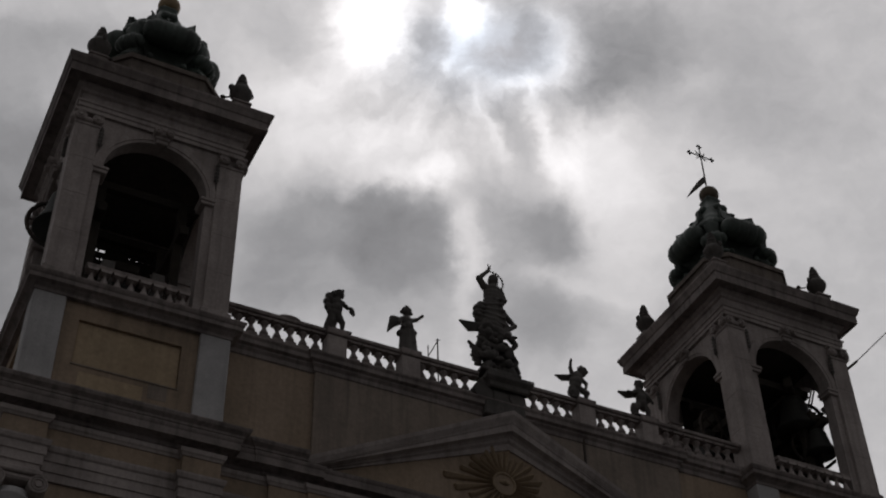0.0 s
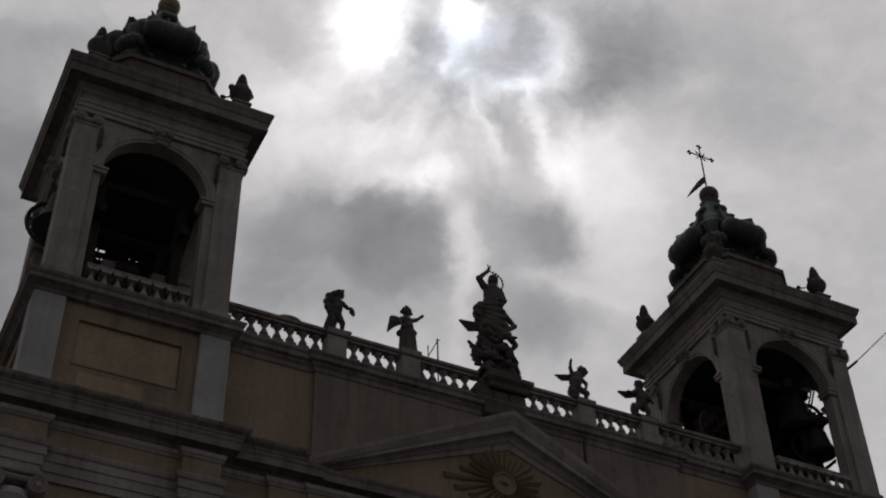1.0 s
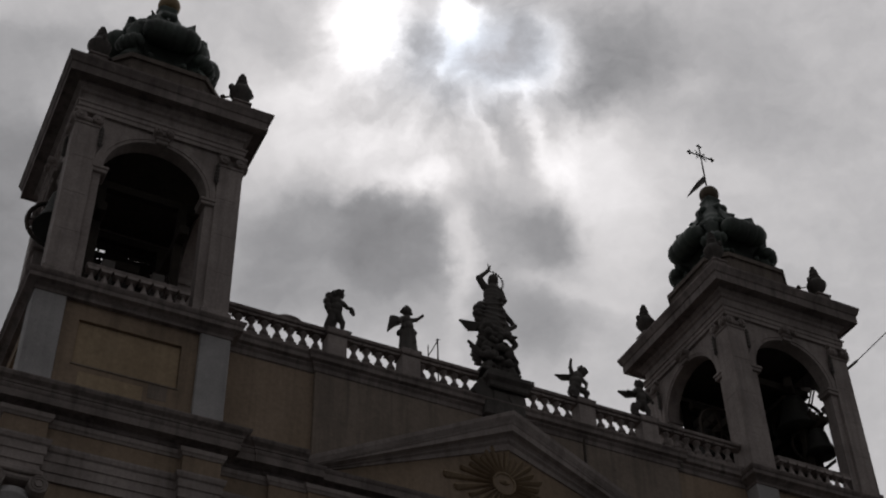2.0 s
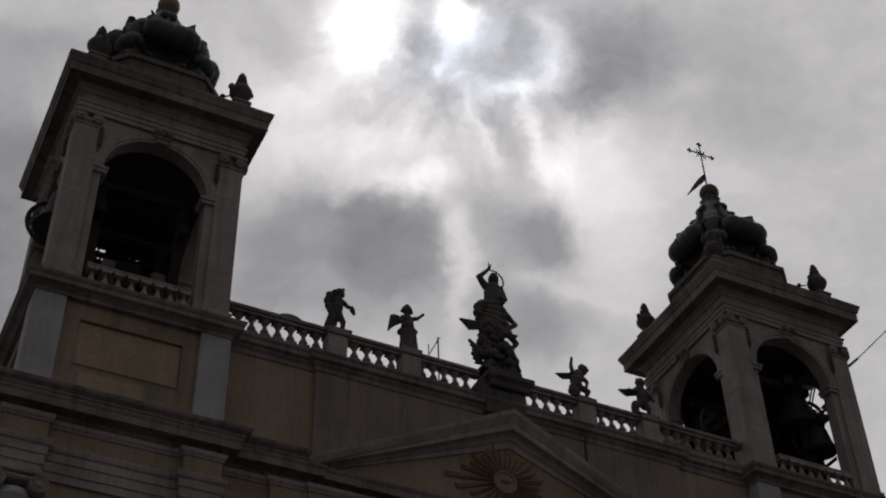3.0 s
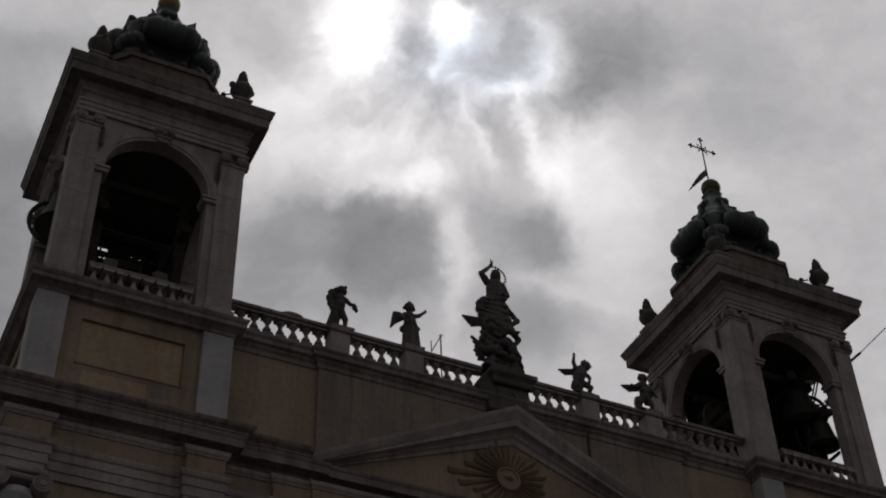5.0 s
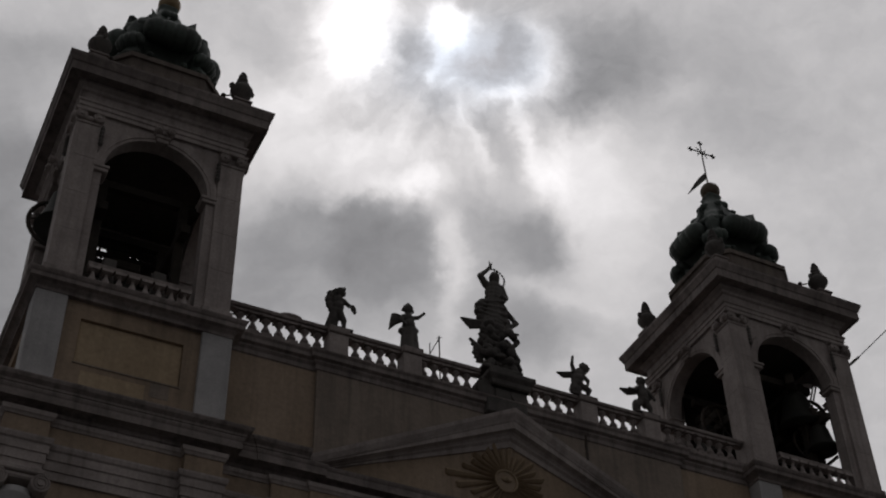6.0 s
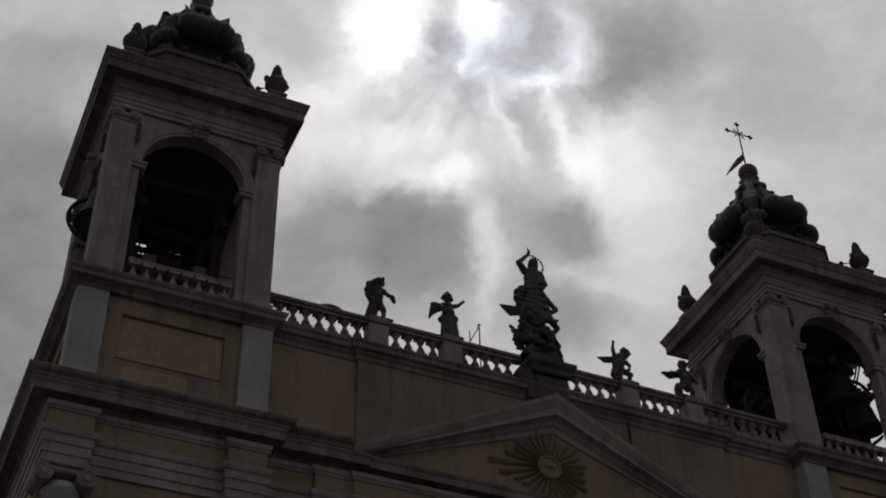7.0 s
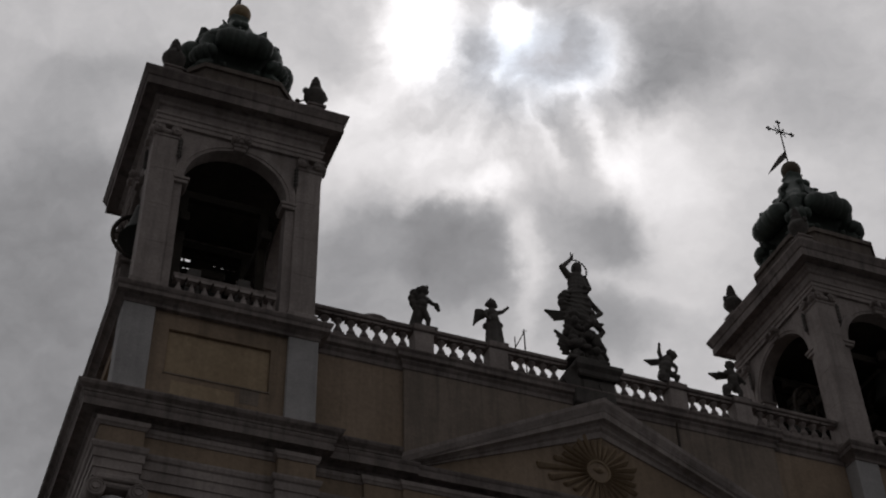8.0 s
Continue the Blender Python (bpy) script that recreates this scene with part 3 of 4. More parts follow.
# ---- urns on the tower corners ----
def build_urn():
    u = thing("urn", "weathered stone urn finial on the tower cornice", "urn", "urns on the tower corners")
    bm = bmesh.new()
    box(bm, -.3, .3, -.3, .3, 0, .66, .02)
    box(bm, -.34, .34, -.34, .34, .66, .76, .02)
    part("pedestal", bm, CORNICE, u)
    part("vase", turned(bmesh.new(), [(.2, .75), (.24, .8), (.24, .86), (.13, .94), (.15, 1.0), (.3, 1.14), (.4, 1.32), (.4, 1.44), (.32, 1.58), (.22, 1.65), (.26, 1.69),
                                      (.26, 1.74), (.17, 1.78), (.15, 1.84)], 18), STATUE, u, smooth=True)
    bm = turned(bmesh.new(), [(.14, 1.82), (.2, 1.9), (.2, 2.0), (.13, 2.04), (.16, 2.1), (.16, 2.19), (.09, 2.23), (.11, 2.28), (.09, 2.35), (.04, 2.37)], 9)
    part("flame", bm, STATUE, u, "carved stone flame")
    bm = bmesh.new()
    rod(bm, (-.3, .3, 1.42), (-.62, .62, 1.5), .03, .03, 6)
    ball(bm, (-.5, .5, 1.5), .1, 8)
    rod(bm, (-.6, .6, 1.5), (-1.05, 1.05, 1.75), .018, .018, 6)
    part("tie_rod", bm, IRON, u, "thin iron tie rod")
    for s in (-1, 1):
        bm = bmesh.new()
        ball(bm, (s * .41, s * .06, 1.5), (.08, .07, .14), 7)
        ball(bm, (s * .36, s * .06, 1.62), (.08, .06, .06), 7)
        part("handle", bm, STATUE, u)
    return u


urn = build_urn()
first = True
for cx in (-TX, TX):
    for sx, sy in ((1, -1), (-1, -1), (-1, 1), (1, 1)):
        m = Matrix.Translation((cx + sx * 2.52, TY + sy * 2.52, 37.62)) @ pose(0, 0, 0, 0, 0, {(1, -1): 0, (1, 1): 90, (-1, 1): 180, (-1, -1): 270}[sx, sy])
        if first:
            urn.matrix_basis = m
            first = False
        else:
            copy_thing(urn, m)


# ---- bells ----
def build_bell(r=.85):
    b = thing("bell", "dark bronze bell hanging in the belfry", "bell", "bells of the belfries")
    part("bell_body", turned(bmesh.new(), [(r, 0), (r * .98, .06), (r * .86, .25), (r * .72, .6), (r * .62, 1.0), (r * .56, 1.3), (r * .42, 1.48), (r * .15, 1.56)], 28),
         BRONZE, b, smooth=True)
    bm = bmesh.new()
    box(bm, -.95, .95, -.17, .17, 1.5, 1.9, .04)
    box(bm, -.5, .5, -.15, .15, 1.95, 2.3, .04)
    part("headstock", bm, WOOD, b, "dark timber headstock")
    bm = bmesh.new()
    rod(bm, (0, 0, 1.2), (0, 0, .02), .04, .05, 8)
    ball(bm, (0, 0, -.03), .12, 10)
    part("clapper", bm, IRON, b)
    bm = bmesh.new()
    seg, R = 28, .95
    ring = [Vector((1.0, R * math.cos(2 * math.pi * i / seg), 1.0 + R * math.sin(2 * math.pi * i / seg))) for i in range(seg)]
    for i in range(seg):
        rod(bm, ring[i], ring[(i + 1) % seg], .075, .075, 6)
    for i in range(0, seg, 4):
        rod(bm, (1.0, 0, 1.0), ring[i], .03, .03, 6)
    part("wheel", bm, IRON, b, "iron bell wheel with spokes")
    return b


bell = build_bell()
bell.matrix_basis = Matrix.Translation((-TX + .1, TY + .6, 30.4))
for x, y, z, a in ((-TX - 2.33, TY - .8, 32.15, 90), (TX + 1.25, TY - 1.05, 32.4, 45), (TX - 1.5, TY + 1.1, 31.4, -90)):
    copy_thing(bell, Matrix.Translation((x, y, z)) @ pose(0, 0, 0, 0, 0, a))
copy_thing(bell, Matrix.Translation((TX + 1.6, TY - 1.6, 31.15)) @ pose(0, 0, 0, 0, 0, 90) @ Matrix.Scale(.7, 4))


def build_frame():
    f = thing("timber_trestle", "dark timber trestle that carries the bells", "trestle", "timber trestles")
    for x in (-1.35, 1.35):
        for y in (-1.2, 1.2):
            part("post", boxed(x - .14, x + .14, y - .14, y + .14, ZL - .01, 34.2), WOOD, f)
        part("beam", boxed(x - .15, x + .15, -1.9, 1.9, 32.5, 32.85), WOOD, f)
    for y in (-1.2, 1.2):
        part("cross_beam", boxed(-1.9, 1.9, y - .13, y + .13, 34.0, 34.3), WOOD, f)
    return f


def build_shutter():
    """Upright planks that close an arch under a lintel, with two rows of small gaps of daylight."""
    h = thing("plank_shutter", "dark plank shutter closing a belfry arch", "shutter", "plank shutters")
    gaps = ((.7, 34.3, 34.5, .22), (.42, 34.3, 34.5, .2), (.74, 33.95, 34.06, .16), (.53, 33.96, 34.05, .08), (.38, 33.96, 34.06, .09),
            (-.26, 34.35, 34.39, .06), (-.53, 34.35, 34.41, .08), (-.8, 34.33, 34.39, .12), (-1.0, 34.33, 34.39, .13), (-1.22, 34.32, 34.4, .09), (-1.35, 33.84, 34.0, .06))
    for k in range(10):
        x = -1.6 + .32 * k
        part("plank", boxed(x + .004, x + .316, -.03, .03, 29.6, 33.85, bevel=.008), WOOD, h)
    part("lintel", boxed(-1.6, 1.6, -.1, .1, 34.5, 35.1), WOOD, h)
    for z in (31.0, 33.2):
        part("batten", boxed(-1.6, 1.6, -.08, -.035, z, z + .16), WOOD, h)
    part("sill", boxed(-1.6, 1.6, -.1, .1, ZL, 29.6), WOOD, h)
    # a board pierced by the gaps, in upright strips between them
    for z0, z1 in ((33.85, 34.2), (34.2, 34.5)):
        x = -1.6
        bm = bmesh.new()
        for c, a, b, w in sorted((-c, a, b, w) for c, a, b, w in gaps):
            if not z0 <= (a + b) / 2 < z1:
                continue
            box(bm, x, c - w / 2, -.03, .03, z0, z1)
            box(bm, c - w / 2, c + w / 2, -.03, .03, z0, max(a, z0 + .01))
            if b < z1 - .01:
                box(bm, c - w / 2, c + w / 2, -.03, .03, b, z1)
            x = c + w / 2
        box(bm, x, 1.6, -.03, .03, z0, z1)
        part("pierced_board", bm, WOOD, h, "dark board pierced by small gaps")
    return h


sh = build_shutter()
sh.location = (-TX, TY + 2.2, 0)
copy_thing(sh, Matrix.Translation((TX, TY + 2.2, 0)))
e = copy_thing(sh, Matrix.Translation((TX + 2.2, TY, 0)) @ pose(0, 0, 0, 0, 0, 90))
for o in list(e.children):
    # this one lost its lintel, its pierced boards and its end planks
    if o.name.startswith(("lintel", "pierced")) or (o.name.startswith("plank") and o.matrix_basis.translation.x == 0 and min(v.co.x for v in o.data.vertices) < -1.0):
        bpy.data.objects.remove(o)

part("header_board", boxed(-.6, 1.6, -.1, .1, 33.86, 35.1), WOOD, e)
fr = build_frame()
fr.location = (-TX, TY, 0)
copy_thing(fr, Matrix.Translation((TX, TY, 0)))


# ---- the facade between the towers ----
church = thing("church_front", "ochre and grey church front with a moulded pediment", "church")
part("nave_wall", boxed(-9.7, 9.7, .45, 1.3, 22.0, 28.5), PLASTER, church, "ochre plastered wall")
part("central_bay", boxed(-6.6, 6.6, .32, .5, 22.0, 28.5), GREY, church, "grey plastered central bay")
part("wall_cornice", sweep(bmesh.new(), [(-9.72, .46), (-6.6, .46), (-6.6, .34), (6.6, .34), (6.6, .46), (9.72, .46)],
     [(-.3, 28.0), (0, 28.0), (.06, 28.03), (.06, 28.18), (.14, 28.26), (.14, 28.32), (.26, 28.36), (.26, 28.5), (.32, 28.58), (.32, 28.62), (-.3, 28.64)]), CORNICE, church, "sooty stone cornice")

HALF = [(-TX - 3.06, 7.5), (-TX - 3.06, -.32), (-TX - 1.85, -.32), (-TX - 1.85, -.08), (-TX + 1.85, -.08), (-TX + 1.85, -.32), (-TX + 2.95, -.32), (-TX + 2.95, .22),
        (-7.9, .22), (-7.9, .12), (-6.75, .12), (-6.75, .02)]
path = HALF + [(-x, y) for x, y in reversed(HALF)]
part("architrave", sweep(bmesh.new(), path, [(-.4, 21.95), (0, 21.95), (0, 22.2), (.04, 22.2), (.04, 22.48), (.08, 22.5), (.08, 22.74), (.13, 22.78),
     (.16, 22.88), (.16, 22.94), (-.4, 22.96)]), STONE, church, "grey stone architrave")
part("frieze", sweep(bmesh.new(), path, [(-.38, 22.962), (.0, 22.962), (.0, 23.52), (-.38, 23.52)]), PLASTER, church, "ochre plastered frieze")
part("bed_moulding", sweep(bmesh.new(), path, [(-.38, 23.522), (.03, 23.522), (.06, 23.58), (.1, 23.62), (.12, 23.74), (-.38, 23.76)]), STONE, church, "grey stone bed moulding")
HALF_C = [(-TX - 3.06, 7.5), (-TX - 3.06, .06), (-TX + 2.85, .06), (-TX + 2.85, .40), (-7.9, .40), (-7.9, .36), (-6.9, .36), (-6.9, .46)]
path_c = HALF_C + [(-x, y) for x, y in reversed(HALF_C)]
part("main_cornice", sweep(bmesh.new(), path_c, [(-.5, 23.7), (.1, 23.7), (.14, 23.8), (.2, 23.84), (.2, 23.95), (.3, 24.0), (.5, 24.03), (.5, 23.98), (.55, 23.98), (.55, 24.2),
                                                 (.58, 24.24), (.6, 24.3), (.6, 24.34), (-.5, 24.38)]), CORNICE, church, "sooty projecting main cornice")
for s in (-1, 1):
    for P in ([(s * (TX + 3.06), 7.5), (s * (TX + 3.06), .06), (s * (TX - 2.85), .06), (s * (TX - 2.85), .40), (s * 7.9, .40), (s * 7.9, .36), (s * 6.9, .36)],):
        P = P if s < 0 else P[::-1]
        part("crown_moulding", sweep(bmesh.new(), P, [(.4, 24.345), (.62, 24.35), (.64, 24.42), (.76, 24.5), (.8, 24.58), (.8, 24.62), (-.5, 24.7), (-.5, 24.385)]), CORNICE, church, "sooty crown moulding")

# pediment
AP, TIP = 28.14, 6.9


def raking(s):
    """One raking cornice of the pediment, on the side s."""
    bm = bmesh.new()
    slope = (AP - 24.55) / TIP
    prof = [(.34, -1.2), (.24, -1.2), (.24, -.98), (.16, -.9), (.14, -.8), (.06, -.72), (-.1, -.68), (-.1, -.44), (-.13, -.4), (-.16, -.3), (-.24, -.14), (-.26, 0), (.34, .06)]
    rows = []
    for x in (TIP, 0.0):
        rows.append([bm.verts.new((s * x, y, max(24.25 if x else 0.0, AP - slope * x + dz))) for y, dz in prof])
    for i in range(len(prof)):
        j = (i + 1) % len(prof)
        bm.faces.new((rows[0][i], rows[1][i], rows[1][j], rows[0][j]))
    bm.faces.new(rows[0])
    bm.faces.new(rows[1][::-1])
    return bm


for s in (-1, 1):
    part("raking_cornice", raking(s), STONE, church, "moulded raking cornice")
bm = bmesh.new()
f = [bm.verts.new(p) for p in ((-6.4, .3, 24.3), (6.4, .3, 24.3), (0, .3, 27.6))]
g = [bm.verts.new((v.co.x, .33, v.co.z)) for v in f]
bm.faces.new(f)
bm.faces.new(g[::-1])
for i in range(3):
    bm.faces.new((f[i], g[i], g[(i + 1) % 3], f[(i + 1) % 3]))
part("tympanum", bm, PLASTER, church, "ochre plastered tympanum")
EC = Vector((-.24, .24, 25.6))
bm = bmesh.new()
rod(bm, EC + Vector((0, .07, 0)), EC + Vector((0, -.01, 0)), .42, .38, 32)
emblem = part("sunburst", bm, PLASTER, church, "faded gilt sunburst emblem round an eye")
bm = bmesh.new()
for i in range(32):
    a, b = 2 * math.pi * i / 32, 2 * math.pi * (i + 1) / 32
    rod(bm, EC + Vector((.38 * math.cos(a), -.02, .38 * math.sin(a))), EC + Vector((.38 * math.cos(b), -.02, .38 * math.sin(b))), .05, .05, 6)
part("rim", bm, EMBLEM, emblem, "dark gilt rim")
bm = ball(bmesh.new(), EC + Vector((.02, -.03, .06)), (.2, .06, .1), 12)
ball(bm, EC + Vector((.02, -.07, .06)), (.07, .05, .07), 10)
part("eye", bm, EMBLEM, emblem, "carved eye")
for k in range(28):
    a = 2 * math.pi * (k + .25) / 28
    far = (1.1, 1.28, 1.16, 1.34, 1.22)[k % 5] * (1.0 + .85 * max(0.0, -math.cos(a - .16)) ** 70 + .12 * abs(math.cos(a)) ** 5)
    w = .1 if far < 1.7 else .15
    n0, n1 = Vector((math.cos(a), 0, math.sin(a))), Vector((-math.sin(a), 0, math.cos(a)))
    up, low = Vector((0, -.08, 0)), Vector((0, .06, 0))
    rows = []
    bm = bmesh.new()
    for r, h in ((.4, .035), (far - .08, w), (far, w * .6)):
        rows.append([bm.verts.new(p) for p in (EC + n0 * r - n1 * h + low, EC + n0 * r - n1 * h * .8, EC + n0 * r + up, EC + n0 * r + n1 * h * .8, EC + n0 * r + n1 * h + low)])
    for p, q in zip(rows, rows[1:]):
        for i in range(5):
            bm.faces.new((p[i], q[i], q[(i + 1) % 5], p[(i + 1) % 5]))
    bm.faces.new(rows[0])
    bm.faces.new(rows[-1][::-1])
    part("ray", bm, EMBLEM, emblem)

# lower storey: plain walls down to the ground, half columns with Ionic capitals
for s in (-1, 1):
    part("lower_wall", boxed(s * TX - 3.0, s * TX + 3.0, .0, 7.5, 0, 21.95), PLASTER, church, "ochre plastered lower wall")
part("lower_nave_wall", boxed(-9.5, 9.5, .4, 1.3, 0, 22.0), PLASTER, church, "ochre plastered lower wall")
part("nave_body", boxed(-9.5, 9.5, 1.31, 40, 0, 25.2), PLASTER, church, "plain plastered walls of the nave")
bm = bmesh.new()
f = [bm.verts.new(p) for p in ((-9.9, 1.32, 25.2), (9.9, 1.32, 25.2), (0, 1.32, 28.2))]
g = [bm.verts.new((v.co.x, 40.4, v.co.z)) for v in f]
bm.faces.new(f)
bm.faces.new(g[::-1])
for i in range(3):
    bm.faces.new((f[i], g[i], g[(i + 1) % 3], f[(i + 1) % 3]))
part("nave_roof", bm, TILE, church, "brown tiled gable roof of the nave")
for s in (-1, 1):
    part("tower_core", boxed(s * TX - 2.85, s * TX + 2.85, .12, 7.45, 21.96, 24.29), PLASTER, church)
col = bmesh.new()
turned(col, [(.56, 0), (.56, 2), (.54, 12), (.46, 21.1), (.5, 21.14), (.5, 21.2), (.46, 21.22), (.46, 21.35)], 24)
col = finish(col, "column_shaft", True)
cap_bm = bmesh.new()
box(cap_bm, -.62, .62, -.5, .5, 21.78, 21.94, .03)
box(cap_bm, -.56, .56, -.42, .42, 21.62, 21.78, .05)
spiral(cap_bm, (-.55, 21.5), .26, -.55, .45, 16)
spiral(cap_bm, (.55, 21.5), .26, -.55, .45, 16)
cap_me = finish(cap_bm, "ionic_capital")
for x in (-TX - 2.4, -TX + 2.4, TX - 2.4, TX + 2.4):
    c = part("column", col, PALE, church, "pale granite column", at=(x, -.02, 0))
    part("ionic_capital", cap_me, STONE, c, "carved Ionic capital")

# ---- balustrade on the facade ----
BY = .65
long_bal = double_baluster_mesh(.75, .14)
# start and end of each stretch, its first baluster, their number and spacing
for a, b, first_x, n, gap in ((-9.62, -6.24, -9.1, 7, .43), (-5.52, -3.64, -5.22, 4, .43), (-2.98, -.8, -2.84, 5, .395), (.8, 2.9, .86, 5, .435), (3.58, 5.4, 3.88, 4, .41), (6.1, 9.62, 6.5, 7, .43)):
    bs = thing("balustrade", "sooty stone balustrade along the top of the front", "balustrade", "balustrades of the front")
    bm = bmesh.new()
    box(bm, a, b, BY - .14, BY + .14, 29.72, 29.79, .015)
    box(bm, a, b, BY - .21, BY + .2, 29.79, 29.94, .03)
    part("rail", bm, CORNICE, bs)
    part("plinth", boxed(a, b, BY - .18, BY + .2, 28.6, 28.98), CORNICE, bs)
    for k in range(n):
        part("baluster", long_bal, CORNICE, bs, at=(first_x + k * gap, BY, 28.98))
for x in (-5.88, -3.31, 3.24, 5.75):
    p = thing("pedestal", "square stone pedestal in the balustrade", "pedestal", "pedestals of the balustrade")
    part("block", boxed(x - .33, x + .33, BY - .26, BY + .26, 28.6, 29.7, bevel=.02), STONE, p)
    part("top_slab", boxed(x - .36, x + .36, BY - .33, BY + .33, 29.701, 29.95, bevel=.03), CORNICE, p)
p = thing("great_pedestal", "tall moulded stone pedestal over the pediment", "pedestal")
part("block", boxed(-.64, .58, BY - .46, BY + .5, 28.2, 29.4, bevel=.02), STATUE, p, "blackened stone block")
part("foot", boxed(-.86, .62, BY - .62, BY + .4, 28.0, 28.62, bevel=.04), STATUE, p)
part("front_panel", boxed(-.48, .08, BY - .52, BY - .44, 28.68, 29.05, bevel=.025), STATUE, p)
part("top_slab", sweep(bmesh.new(), square(.66, .04, BY - .06, .54), [(0, 29.1), (.06, 29.15), (.08, 29.3), (.17, 29.4), (.2, 29.44), (.2, 29.58), (.1, 29.64), (-.2, 29.72), (-.2, 29.1)], True), STATUE, p)
for x in (-.86, .4):
    bm = bmesh.new()
    rod(bm, (x, BY - .5, 28.95), (x, BY + .3, 28.95), .3, .3, 16)
    rod(bm, (x * .92, BY - .46, 29.35), (x * .92, BY + .26, 29.35), .17, .17, 12)
    part("side_scroll", bm, STATUE, p, "carved side scroll")
part("upper_block", boxed(-.6, .52, BY - .48, BY + .4, 29.6, 29.95, bevel=.03), STATUE, p)


# ---- statues, each one plain carved form ----
def statue(name, label, x, z, build):
    bm = bmesh.new()
    build(bm)
    ob = part(name, bm, STATUE, None, label, smooth=True, at=(x, BY, z))
    fuse = ob.modifiers.new("fuse", "REMESH")
    fuse.mode, fuse.voxel_size, fuse.use_smooth_shade = "VOXEL", 0.024, True
    return tagged(ob, category="statue", group="statues on the balustrade")


def feathers(bm, root, tip, n, drop, thick=.05):
    """A wing: long feathers side by side from a root, each a little lower and shorter than the last."""
    root, tip = Vector(root), Vector(tip)
    for k in range(n):
        q = k / max(1, n - 1)
        a = root + Vector((0, .02 * k, -drop * .45 * q))
        b = root.lerp(tip, 1 - .42 * q) + Vector((0, .02 * k, -drop * q))
        limb(bm, a, b, .075, thick * (1 - .3 * q))


def infant(bm, head, chest, hips, feet, knees, curls=0):
    """Head, trunk and legs of a chubby child, from the places of its joints."""
    head, chest, hips = Vector(head), Vector(chest), Vector(hips)
    ball(bm, head, (.165, .17, .19), 12)
    ball(bm, head + Vector((.0, .04, .05)), (.175, .165, .14), 12)
    rng = random.Random(curls)
    for k in range(10 if curls else 0):
        a = rng.uniform(-.4, 3.5)
        ball(bm, head + Vector((.16 * math.cos(a), rng.uniform(-.05, .12), .03 + .16 * math.sin(a))), rng.uniform(.045, .075), 7)
    limb(bm, head + Vector((0, .02, -.14)), chest + Vector((0, 0, .16)), .085, .12)
    ball(bm, chest, (.22, .17, .22), 12)
    ball(bm, chest.lerp(hips, .55) + Vector((0, -.04, 0)), (.2, .18, .2), 12)
    ball(bm, hips, (.22, .18, .19), 12)
    for s, k, f in zip((-1, 1), knees, feet):
        limb(bm, hips + Vector((s * .1, 0, -.06)), k, .13, .1)
        limb(bm, k, f, .095, .06)
        ball(bm, Vector(f) + Vector((.0, -.07, -.02)), (.07, .13, .055), 8)


def arm(bm, shoulder, elbow, hand):
    limb(bm, shoulder, elbow, .085, .07)
    limb(bm, elbow, hand, .065, .048)
    ball(bm, hand, (.06, .06, .065), 7)


def plinth_disc(bm, w=.34):
    box(bm, -w, w, -.27, .27, 0, .08, .03)


def cherub_a(bm):
    plinth_disc(bm, .4)
    infant(bm, (-.02, -.02, 1.66), (-.06, 0, 1.28), (-.1, 0, .84), ((-.3, 0, .1), (.14, 0, .1)), ((-.24, -.05, .48), (.12, -.06, .48)), 3)
    arm(bm, (.12, 0, 1.36), (.28, -.06, 1.16), (.4, -.12, 1.12))
    arm(bm, (-.24, 0, 1.36), (-.34, -.06, 1.42), (-.26, -.1, 1.6))
    # bundle on the shoulder, cloth from the hand and round the legs
    for c, r in (((-.33, .03, 1.52), (.15, .14, .14)), ((-.4, .05, 1.3), (.13, .13, .15)), ((-.36, .05, 1.1), (.13, .12, .16)), ((-.3, .04, .92), (.11, .11, .12)),
                 ((-.22, .04, 1.56), (.11, .12, .1)), ((.42, -.1, 1.04), (.1, .08, .12)), ((.47, -.1, .94), (.07, .06, .09))):
        ball(bm, c, r, 9)
    limb(bm, (-.22, .06, .8), (-.38, .06, .1), .12, .14)
    limb(bm, (-.1, .08, .7), (-.24, .08, .1), .12, .16)


def cherub_b(bm):
    plinth_disc(bm)
    infant(bm, (-.1, -.02, 1.76), (-.1, 0, 1.36), (-.06, 0, .92), ((-.18, 0, .1), (.12, 0, .1)), ((-.16, -.05, .5), (.1, -.06, .5)), 5)
    arm(bm, (.08, 0, 1.46), (.24, -.06, 1.5), (.42, -.12, 1.68))
    arm(bm, (-.28, 0, 1.44), (-.4, -.08, 1.22), (-.28, -.14, 1.02))
    for k in range(7):
        q = k / 6
        a = Vector((-.3 - .3 * q, .14, 1.48 + .05 * math.sin(q * 3)))
        limb(bm, a, a + Vector((-.02 - .1 * q, .02, -.2 - .42 * q)), .065, .035)
    # a skirt of hanging folds
    for k in range(9):
        q = -1 + k / 4
        limb(bm, (-.08 + .18 * q, -.08 + .06 * abs(q), 1.02), (-.06 + .27 * q, -.12 + .1 * abs(q), .12), .09, .08)
    ball(bm, (-.34, .02, .82), (.12, .14, .12), 9)
    ball(bm, (.18, .02, .95), (.1, .13, .1), 9)


